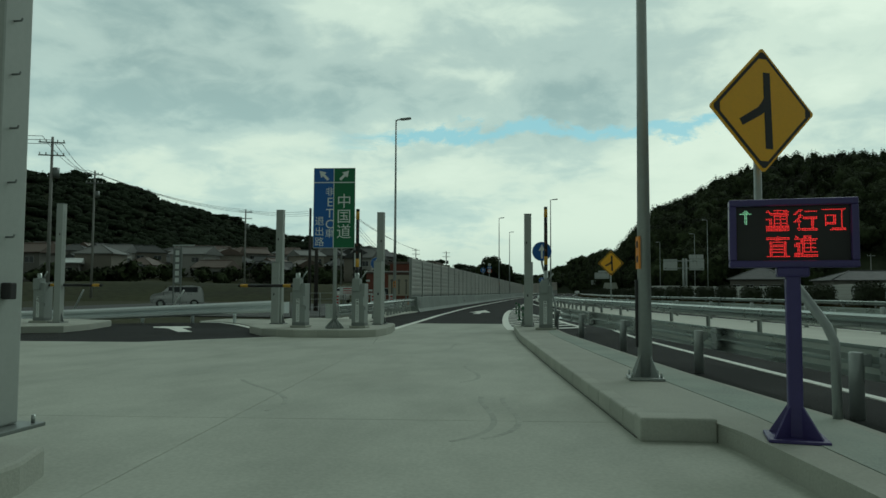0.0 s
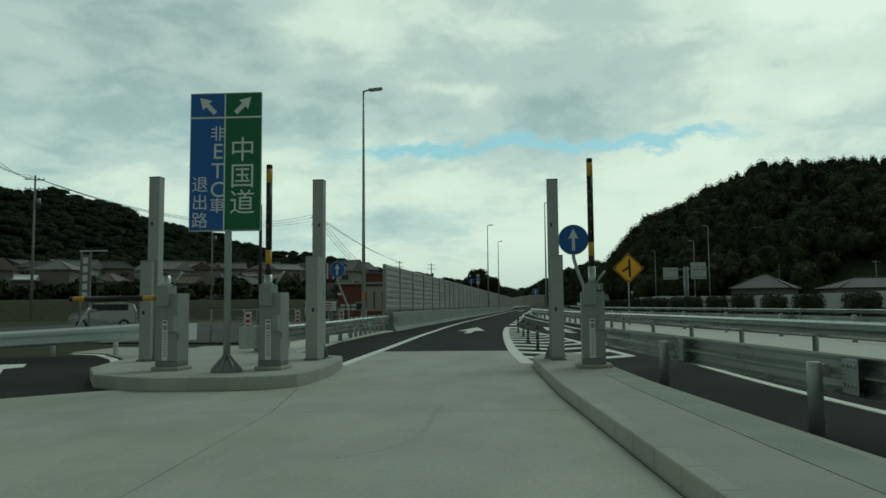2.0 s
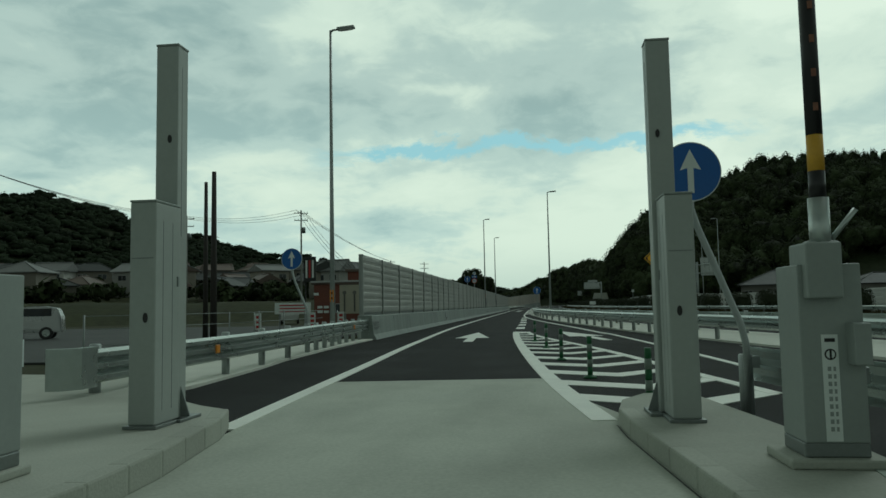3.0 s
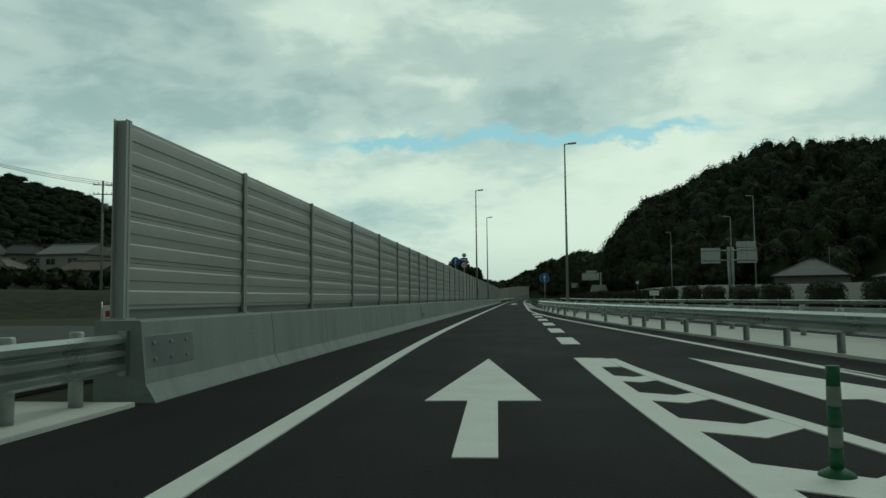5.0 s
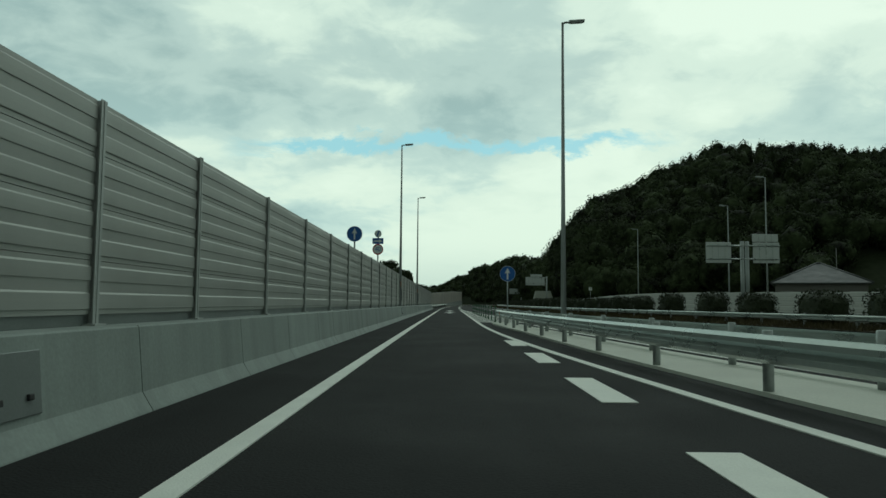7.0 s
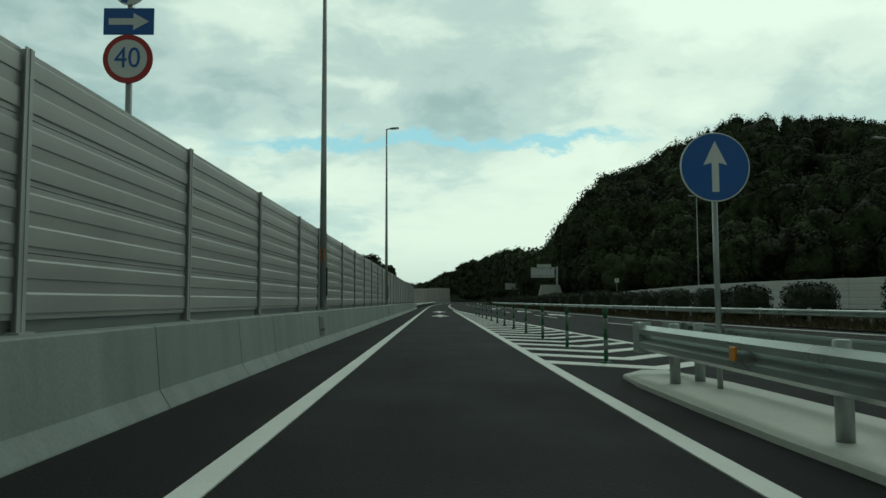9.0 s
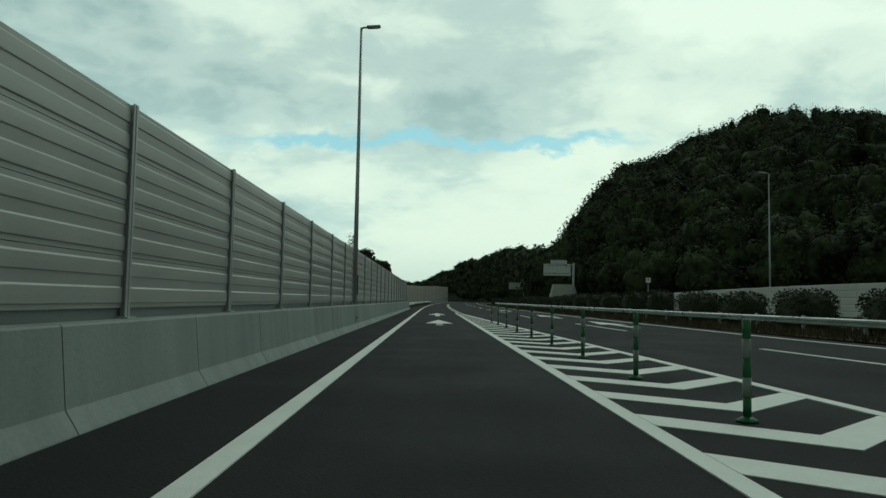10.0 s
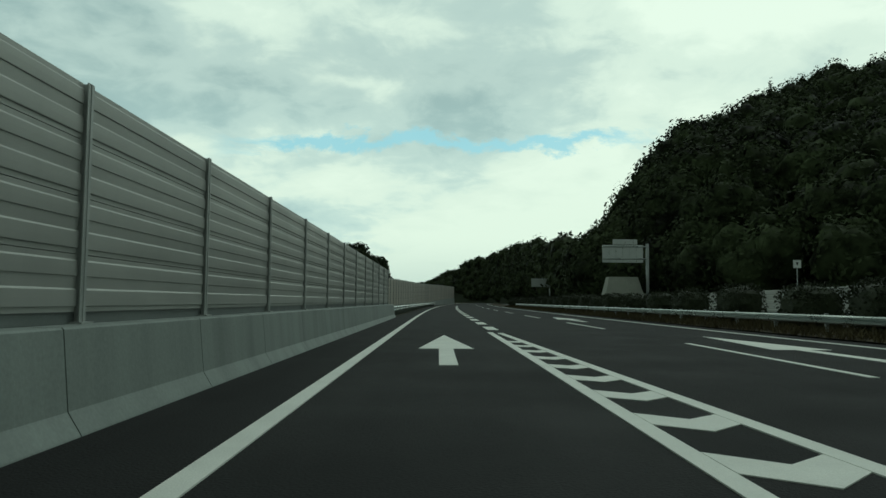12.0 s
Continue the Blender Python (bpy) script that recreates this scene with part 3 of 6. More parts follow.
# ---------------------------------------------------------------- noise barrier on its concrete wall
WALL_TOP = 0.89
PANEL_H = 0.565
POSTS = [46.68, 50.4, 54.4, 58.4, 62.35, 65.95, 69.0, 71.95, 74.97, 78.97] + [78.97 + 3.885 * i for i in range(1, 7)] + [106.28, 110.28, 114.3, 117.25, 118.6, 122.5, 126.5, 130.55, 134.35, 138.4, 141.9, 144.75, 145.9, 149.8, 153.5, 157.5, 160.7, 164.45, 168.5, 172.5] + [172.5 + 3.9 * i for i in range(1, 9)]
GAPS = ((117.1, 118.8), (144.6, 146.1))
JOINTS = [46.25, 50.57, 54.0, 57.2, 59.6, 62.2, 64.9, 66.7, 69.2, 72.2, 76.0, 79.4, 82.8, 85.2, 88.6, 92.0, 95.4, 97.6, 101.0, 104.4, 107.8, 110.2, 113.1, 115.2, 117.46, 120.6, 124.0, 127.4, 129.8, 133.2, 136.6, 138.6, 140.2, 143.6, 145.6, 149.0, 152.4, 155.8, 159.75, 163.25, 166.7, 170.4, 173.8, 177.6, 181.0, 184.4, 187.8, 191.2, 194.6, 198.0, 201.4, 204.8]


def panel_mesh(length):
    """One metal acoustic panel: two pressed ribs with a sharp underside and a bright upper ledge."""
    pts = [(0.0, 0.0), (0.0, 0.048), (0.013, 0.052), (0.015, 0.060), (0.016, 0.13), (0.015, 0.205), (0.012, 0.213), (0.002, 0.222), (0.0, 0.226), (0.003, 0.30), (0.004, 0.338), (0.014, 0.342), (0.015, 0.350), (0.016, 0.42), (0.015, 0.478), (0.012, 0.486), (0.002, 0.495), (0.0, 0.499), (0.0, 0.545)]
    half = 0.2725
    outline = [(-0.05, 0.0)] + pts + [(-0.05, 2 * half)]
    bm = sweep([(0, 0), (0, length)], outline)
    me = bpy.data.meshes.new("panel")
    bmesh.ops.recalc_face_normals(bm, faces=bm.faces)
    bm.to_mesh(me)
    bm.free()
    me.materials.append(M_PANEL)
    return me


def build_barrier():
    wall = tagged(new("barrier_wall"), "pale precast concrete safety wall with a sloped foot", "wall", "", "structure")
    # a plain steep face over a sloped foot; segments with open joints
    section = [(-0.72, -0.02), (-0.72, WALL_TOP), (-0.205, WALL_TOP), (-0.187, WALL_TOP - 0.018), (-0.122, 0.20), (-0.114, 0.186), (-0.006, 0.012), (0.0, -0.02)]

    def foot_line(y):
        return float(np.interp(y, [46, 52, 115, 160], [-3.02, -3.04, -3.18, -3.12]))
    for a, b in zip(JOINTS, JOINTS[1:]):
        bm = sweep([(foot_line(a), a + 0.010), (foot_line(b), b - 0.010)], section)
        part("wall_segment", bm, M_WALLCON, wall)
    # steel covers let into the face
    for y in (69.9, 115.9, 143.0):
        cov = thing("cover_plate", "small grey steel cover plate bolted to the concrete wall", "cover plate", pose(foot_line(y) - 0.146, y, 0.26))
        part("plate", box(0.03, 0.75, 0.5, (0.02, 0, 0), 0.008), M_STEELP, cov, m=Matrix.Rotation(radians(-5.4), 4, "Y"))
        for s in (-0.2, 0.2):
            part("bolt", box(0.03, 0.07, 0.05, (0.045, s, 0.12), 0.008), M_DARK, cov, m=Matrix.Rotation(radians(-5.4), 4, "Y"))
    joint = thing("joining_plate", "dark steel plate that joins the guardrail to the concrete wall", "steel plate", pose(foot_line(46.8) - 0.17, 46.9, 0.36))
    part("plate", box(0.03, 1.2, 0.36, (0.02, 0, 0), 0.006), M_STEELP, joint, m=Matrix.Rotation(radians(-5.4), 4, "Y"))
    for k in range(6):
        part("bolt", tube([(0.03, -0.4 + 0.4 * (k % 3), 0.09 + 0.18 * (k // 3)), (0.055, -0.4 + 0.4 * (k % 3), 0.09 + 0.18 * (k // 3))], 0.02, 8), M_GALVD, joint, m=Matrix.Rotation(radians(-5.4), 4, "Y"))
    barrier = tagged(new("noise_barrier"), "tall grey ribbed metal noise barrier between steel posts", "noise barrier", "", "structure")
    cache = {}
    for a, b in zip(POSTS, POSTS[1:]):
        if any(g0 < (a + b) / 2 < g1 for g0, g1 in GAPS):
            # set-back bay behind a lamp mast
            for s, (y0, y1) in enumerate(((a, b),)):
                bm = box(0.05, y1 - y0 + 0.3, PANEL_H * 4, (-4.15, (y0 + y1) / 2, WALL_TOP), 0.004)
                for z in (0.5, 1.0, 1.6, 2.1):
                    box(0.06, y1 - y0 + 0.3, 0.05, (-4.10, (y0 + y1) / 2, WALL_TOP + z), 0.004, bm)
                for y in (y0, y1):
                    box(0.5, 0.05, PANEL_H * 4 - 0.03, (-3.9, y + (-0.09 if y == y0 else 0.09), WALL_TOP), 0.004, bm)
                part("backing_panel", bm, M_STEELP, barrier)
            continue
        length = round(b - a - 0.13, 2)
        if length not in cache:
            cache[length] = panel_mesh(length)
        for k in range(4):
            ob = new("panel", cache[length])
            ob.parent = barrier
            ob.matrix_basis = pose(-3.66, a + 0.065, WALL_TOP + 0.115 + k * (PANEL_H - 0.012))
        bm = box(0.06, length + 0.1, 0.125, (-3.715, (a + b) / 2, WALL_TOP), 0.006)
        part("foot_rail", bm, M_STEELP, barrier)
    for i, y in enumerate(POSTS):
        bm = bmesh.new()
        top = PANEL_H * 4 + 0.07
        box(0.012, 0.125, top, (-3.618, y, WALL_TOP), 0.0, bm)
        box(0.012, 0.15, top, (-3.76, y, WALL_TOP), 0.0, bm)
        box(0.15, 0.010, top, (-3.68, y, WALL_TOP), 0.0, bm)
        box(0.24, 0.24, 0.02, (-3.68, y, WALL_TOP), 0.0, bm)
        part("barrier_post", bm, M_POSTGALV, barrier)
    # the run goes on beyond, behind a guardrail, set a little further out
    far = tagged(new("noise_barrier_far"), "pale noise barrier following the curve far ahead", "noise barrier", "", "structure")
    y = 211.0
    while y < 490:
        x0, x1 = -4.6 + float(bend(y)), -4.6 + float(bend(y + 4))
        tall = float(np.interp(y, [211, 300, 400, 490], [3.0, 4.5, 6.4, 7.6]))
        rise = float(np.interp(y, [211, 250, 490], [0.0, 0.0, 2.6]))
        n = 5
        sec = [(-0.06, rise), (-0.06, tall)]
        for k in range(n, 0, -1):
            b, step = rise + (tall - rise) * (k - 1) / n, (tall - rise) / n
            sec += [(0.0, b + step), (0.03, b + step - 0.08), (0.03, b + 0.06), (0.0, b)]
        part("panel", sweep([(x0, y + 0.06), (x1, y + 3.94)], sec), M_FARPANEL, far)
        part("barrier_post", box(0.16, 0.14, tall + 0.05, (x0, y, 0), 0.01), M_POSTGALV, far)
        if rise > 0:
            part("plinth", sweep([(x0, y), (x1, y + 4)], [(-0.3, -0.1), (-0.3, rise + 0.01), (0.12, rise + 0.01), (0.3, -0.1)]), M_WALLCON, far)
        y += 4.0


build_barrier()


# ---------------------------------------------------------------- guardrails
def beam_section(tall, depth=0.085, waves=2):
    pts, n = [], waves
    unit = tall / n
    for k in range(n):
        b = k * unit
        pts += [(0.0, b + 0.004), (depth * 0.25, b + unit * 0.10), (depth, b + unit * 0.32), (depth, b + unit * 0.68), (depth * 0.25, b + unit * 0.90), (0.0, b + unit - 0.004)]
    back = [(o - 0.006, z) for o, z in reversed(pts)]
    return pts + back


def guardrail(line, y0, y1, gap, z, tall, side, label, post_r=0.07, setback=0.12, dense=(), foot=0.0, waves=2, square=False, top=0.05, endcap=(True, True), reflectors=(), splices=()):
    """A corrugated beam on posts along x = line(y); side is +1 where the beam faces right."""
    g = thing("guardrail", label, "guardrail", group="guardrails of the road")
    ys = frange(y0, y1, 1.5)
    path = [(float(line(y)), y) for y in ys]
    bm = sweep(path, beam_section(tall, waves=waves), flip=side)
    bmesh.ops.translate(bm, vec=(0, 0, z), verts=bm.verts)
    beam = part("beam", bm, M_GALV, g)
    y = y0 + 0.3
    while y <= y1:
        x = float(line(y)) - side * setback
        step = gap
        for d0, d1, dg in dense:
            if d0 <= y < d1:
                step = dg
        if square:
            bm = box(0.12, 0.12, z + tall + top - foot, (x, y, foot), 0.01)
        else:
            bm = tube([(x, y, foot), (x, y, z + tall + top - 0.015), (x, y, z + tall + top)], [post_r, post_r, post_r * 0.85], 12)
        part("post", bm, M_GALVD, g)
        part("bracket", box(abs(setback) + 0.02, 0.09, 0.12, ((x + float(line(y))) / 2, y, z + tall * 0.4), 0.008), M_GALVD, g)
        y += step
    for y in splices:
        x = float(line(y)) - side * 0.012
        sp = part("splice", box(0.012, 0.34, tall * 0.9, (x, y, z + tall * 0.05), 0.004), M_GALVD, g, "bolted splice plate")
        for k in range(8):
            part("bolt", box(0.02, 0.035, 0.035, (x - side * 0.012, y - 0.12 + 0.08 * (k % 4), z + tall * (0.22 + 0.5 * (k // 4))), 0.006), M_GALV, sp)
    for on, y, out in ((endcap[0], y0, -1), (endcap[1], y1, 1)):
        if on:
            x = float(line(y))
            bm = sweep([(x, y - out * 0.02), (x, y + out * 0.28), (x - side * 0.10, y + out * 0.42), (x - side * 0.22, y + out * 0.42)], [(0.0, z - 0.03), (0.0, z + tall + 0.03), (0.09 * out * side, z + tall + 0.03), (0.09 * out * side, z - 0.03)])
            part("end_cap", bm, M_GALV, g)
    for y in reflectors:
        part("reflector", box(0.03, 0.14, 0.14, (float(line(y)) + side * 0.10, y, z + tall * 0.35), 0.01), M_ORANGE, g, "orange reflector")
    return g


def build_guardrails():
    left = smooth_line([(25, -2.55), (28, -2.55), (33.5, -2.62), (36, -2.88), (41.6, -3.3), (46.5, -3.45)])
    guardrail(lambda y: left(y), 27.7, 46.2, 2.05, 0.33, 0.42, 1, "galvanised guardrail with round posts leading to the noise barrier", dense=((37, 47, 1.05),), waves=3, reflectors=(31.2, 43.8))
    g1 = smooth_line([(-20, 13.5), (7, 8.58), (11.1, 7.84), (15.1, 7.11), (18.97, 6.34), (23.0, 5.62), (27.2, 4.96), (31, 4.4)])
    guardrail(lambda y: g1(y), -17.2, 27.5, 4.0, 0.375, 0.345, 1, "galvanised corrugated guardrail on the island edge", post_r=0.07, foot=0.0, top=-0.07, endcap=(False, False), splices=(10.8, 14.8, 18.75, 22.7))
    guardrail(GUARD_TWO, -38, 107.0, 4.0, 0.42, 0.37, -1, "long galvanised guardrail on a concrete separator", dense=((45, 64, 2.0), (64, 65, 1.75)), foot=0.06, reflectors=(103.6,), endcap=(False, True))
    guardrail(guard_three, -38, 107.0, 4.0, 0.42, 0.37, 1, "galvanised guardrail facing the motorway", foot=0.06, endcap=(False, True))
    guardrail(shifted(MEDIAN, 2.8), -40, 300, 4.0, 0.42, 0.31, -1, "galvanised guardrail along the planted median", foot=0.05, square=True, endcap=(False, False))
    guardrail(shifted(MEDIAN, 5.7), -40, 300, 4.0, 0.42, 0.31, 1, "galvanised guardrail along the far side of the median", foot=0.05, square=True, endcap=(False, False))
    far = lambda y: -3.5 + bend(y)
    guardrail(far, 205.0, 330, 2.0, 0.36, 0.36, 1, "galvanised guardrail following the curve")
    g = thing("guardrail", "white-painted guardrail round the exit lane", "guardrail", group="guardrails of the road")
    path = [(-17, 26.6, -0.5), (-12.2, 28.1, -0.34), (-8.5, 29.0, -0.15), (-5.6, 29.5, 0.0)]
    bm = sweep(path, beam_section(0.43), flip=1)
    bmesh.ops.translate(bm, vec=(0, 0, 0.42), verts=bm.verts)
    part("beam", bm, M_WHITERAIL, g)
    cap = sweep([(-5.6, 29.5), (-5.3, 29.45), (-5.12, 29.6), (-5.05, 29.9)], [(0.0, 0.38), (0.0, 0.80), (-0.06, 0.80), (-0.06, 0.38)])
    part("end_cap", cap, M_WHITERAIL, g)
    for x, y, z in path[1:] + [(-10.3, 28.65, -0.24), (-7.0, 29.33, -0.07), (-14.5, 27.45, -0.42)]:
        part("post", tube([(x, y + 0.12, -0.08), (x, y + 0.12, 0.8 + z)], 0.06, 10), M_WHITERAIL, g)
    # concrete under the rails
    ys = frange(-40, 106.2, 2)
    v = [(float(GUARD_TWO(y)) + 0.01 - 0.35 * float(np.interp(y, [94, 103], [0, 1])), y) for y in ys] + [(2.45, 107.3), (2.9, 108.0), (3.3, 108.0)] + [(float(guard_three(y)) + 0.25, y) for y in reversed(ys)]
    tagged(part("separator", prism(v, -0.05, 0.06, 0.03), M_SEPCON, None), "pale concrete separator strip under the guardrails", "kerb", "", "structure")
    v = [(-2.55, 29.2), (-2.45, 30.2), (-2.66, 33.6), (-2.93, 36), (-3.12, 41), (-3.12, 46.0), (-4.6, 46.0), (-4.6, 40), (-4.4, 33), (-4.5, 30.6), (-3.2, 29.6)]
    tagged(part("verge", prism(v, -0.05, 0.05, 0.01), M_SEPCON, None), "pale concrete verge under the guardrail", "pavement", "", "structure")


build_guardrails()


# ---------------------------------------------------------------- islands of the toll lanes
def island(name, outline, label, tall=0.17, top_mat=None):
    """An island: kerb stones round the edge and a concrete top."""
    isl = tagged(new(name), label, "kerb", "", "structure")
    part("top", prism(outline, 0.0, tall, 0.03), top_mat or M_KERB, isl)
    return isl


def kerb_run(path, parent, tall, wide=0.16, step=0.6, proud=0.006):
    """Kerb stones with open joints along an island's edge; the island lies to the left of the path."""
    pts = [Vector(p) for p in path]
    for a, b in zip(pts, pts[1:]):
        n = max(int(round((b - a).length / step)), 1)
        d = (b - a) / n
        side = Vector((d.y, -d.x)).normalized()
        ln = d.length - 0.012
        bm = box(wide, ln, tall + 0.003, (0, 0, 0), 0.018)
        me = bpy.data.meshes.new("kerb_stone")
        bm.to_mesh(me)
        bm.free()
        me.materials.append(M_KERB)
        for k in range(n):
            c = a + d * (k + 0.5) - side * (wide / 2 - proud)
            ob = new("kerb_stone", me)
            ob.parent = parent
            ob.matrix_basis = pose(c.x, c.y, 0.0, 0, 0, math.degrees(math.atan2(-d.x, d.y)))


def build_islands():
    r = [(5.49, 9.72), (4.73, 15.5), (3.97, 21.6), (3.58, 26.0), (3.56, 26.7), (3.66, 27.4), (3.95, 27.95), (4.35, 28.0), (4.55, 27.6), (4.80, 25.2), (5.16, 22.0), (5.91, 17.3), (6.53, 13.4), (7.2, 9.94), (10.1, -20), (8.8, -20), (6.45, 7.5), (6.2, 9.2), (6.05, 9.85)]
    isl = island("toll_island_right", r, "pale concrete toll island with a rounded kerb edge")
    kerb_run([(3.56, 26.7), (3.58, 26.0), (3.97, 21.6), (4.73, 15.5), (5.49, 9.72)], isl, 0.17)
    seam = sweep([(5.47, 9.72), (4.71, 15.5), (3.95, 21.6), (3.56, 26.0), (3.54, 26.7)], [(-0.008, 0.001), (-0.008, 0.009), (0.004, 0.009), (0.004, 0.001)])
    part("joint_seal", seam, M_DARK, isl, "dark joint at the kerb foot")
    strip_pts = [(4.80, 24.4), (5.07, 22.0), (5.81, 17.3), (6.44, 13.4), (7.10, 9.94), (10.0, -20), (9.3, -20), (6.50, 9.94), (5.93, 13.4), (5.34, 17.3), (4.78, 21.5), (4.62, 23.2)]
    tagged(part("drain_strip", prism(strip_pts, 0.10, 0.176), M_GREENCON, None), "grey-green mortar strip along the island", "kerb", "", "structure")
    tagged(part("kerb_block", box(0.62, 0.3, 0.2, (5.78, 9.74, 0), 0.02, rot=Matrix.Rotation(radians(4), 4, "Z")), M_KERB, None), "rough concrete end block of the island", "kerb", "", "structure")
    m = [(-3.9, 23.6), (-3.0, 22.3), (-1.93, 21.83), (-0.75, 22.0), (-0.2, 22.22), (0.08, 22.6), (0.16, 23.4), (0.10, 24.4), (-0.12, 25.9), (-0.30, 26.5), (-0.75, 26.75), (-1.6, 27.6), (-2.4, 29.6), (-4.0, 30.4), (-5.0, 30.2), (-4.6, 27), (-4.35, 25.0)]
    isl = island("toll_island_middle", m, "pale concrete toll island between two lanes", 0.2)
    kerb_run([(-3.9, 23.6), (-3.0, 22.3), (-1.93, 21.83), (-0.75, 22.0), (-0.2, 22.22), (0.08, 22.6), (0.16, 23.4), (0.10, 24.4), (-0.12, 25.9), (-0.30, 26.5)], isl, 0.2)
    l = [(-14.0, 21.5), (-9.8, 21.9), (-9.0, 22.5), (-9.2, 24.0), (-9.9, 26.2), (-12, 27.0), (-16, 26)]
    island("toll_island_left", l, "pale concrete toll island beside the exit lane", 0.2)
    g = [uv(-1.4, 2.0), uv(-0.5, 2.0), uv(-0.38, 7.3), uv(-0.5, 7.75), uv(-1.0, 7.8), uv(-1.5, 7.5)]
    island("toll_island_near", g, "pale concrete island under a steel column", 0.2)


build_islands()

# ---------------------------------------------------------------- hills and woods
def loft_hill(name, spine, toe, back, label, rough=2.5, nu=60, nv=18):
    """A hill from its foot line over the ridge to the back; returns a height sampler grid."""
    def along(pts, s):
        pts = np.array(pts, float)
        q = s * (len(pts) - 1)
        return np.array([np.interp(q, range(len(pts)), pts[:, k]) for k in range(3)])
    grid = np.zeros((nu, nv, 3))
    for i in range(nu):
        s = i / (nu - 1)
        a, b, c = along(toe, s), along(spine, s), along(back, s)
        for j in range(nv):
            t = j / (nv - 1)
            if t < 0.65:
                k = t / 0.65
                p = a + (b - a) * k
                p[2] = a[2] + (b[2] - a[2]) * (k ** 0.8)
            else:
                k = (t - 0.65) / 0.35
                p = b + (c - b) * k
                p[2] = b[2] + (c[2] - b[2]) * (k ** 1.5)
            if 0 < j < nv - 1:
                p[2] += rough * noise.noise(Vector((p[0] * 0.03, p[1] * 0.03, 1.7)))
            grid[i, j] = p
    f = [(i * nv + j, i * nv + j + 1, (i + 1) * nv + j + 1, (i + 1) * nv + j) for i in range(nu - 1) for j in range(nv - 1)]
    ob = link_mesh(name, grid.reshape(-1, 3), f, M_SOIL, smooth=True)
    tagged(ob, label, "hill", "", "structure")
    return grid


LEAF_RNG = np.random.default_rng(7)


def leaf_cloud(centres, radii, heights, per, size, squash=1.0):
    """Many small leaf sprays round tree crowns: returns vertices and quads."""
    V, n = [], 0
    rng = LEAF_RNG
    for c, r, h in zip(centres, radii, heights):
        k = per
        # sprays gathered on a few lobes, so that the outline is uneven with gaps
        lobes = rng.normal(size=(7, 3))
        lobes /= np.linalg.norm(lobes, axis=1)[:, None] + 1e-6
        lobes *= rng.uniform(0.35, 0.75, size=(7, 1))
        pick = rng.integers(0, 7, k)
        d = rng.normal(size=(k, 3))
        d /= np.linalg.norm(d, axis=1)[:, None] + 1e-6
        p = lobes[pick] + d * rng.uniform(0.33, 0.48, size=(k, 1))
        p = p * np.array([r, r, h * 0.5]) + np.array([c[0], c[1], c[2] + h * 0.55])
        # each spray lies roughly on the skin of its lobe
        out = d + lobes[pick] * 0.6 + rng.normal(size=(k, 3)) * 0.28
        a = np.cross(out, rng.normal(size=(k, 3)))
        a /= np.linalg.norm(a, axis=1)[:, None] + 1e-6
        b = np.cross(out, a)
        b /= np.linalg.norm(b, axis=1)[:, None] + 1e-6
        s = size * rng.uniform(0.6, 1.4, size=(k, 1))
        q = np.stack([p - a * s, p - b * s * 0.55, p + a * s, p + b * s * 0.55], 1)
        V.append(q.reshape(-1, 3))
    return np.concatenate(V)


def quads_object(name, verts, mat, parent=None):
    nq = len(verts) // 4
    me = bpy.data.meshes.new(name)
    me.vertices.add(len(verts))
    me.vertices.foreach_set("co", verts.astype(np.float32).ravel())
    me.loops.add(nq * 4)
    me.loops.foreach_set("vertex_index", np.arange(nq * 4, dtype=np.int32))
    me.polygons.add(nq)
    me.polygons.foreach_set("loop_start", np.arange(0, nq * 4, 4, dtype=np.int32))
    me.update()
    me.validate()
    me.materials.append(mat)
    ob = new(name, me)
    if parent:
        ob.parent = parent
    return ob


def ball(level):
    """The corners and triangles of a small round mesh."""
    bm = bmesh.new()
    bmesh.ops.create_icosphere(bm, subdivisions=level, radius=1)
    bm.verts.ensure_lookup_table()
    v = np.array([v.co[:] for v in bm.verts])
    f = np.array([[v.index for v in f.verts] for f in bm.faces])
    bm.free()
    return v, f


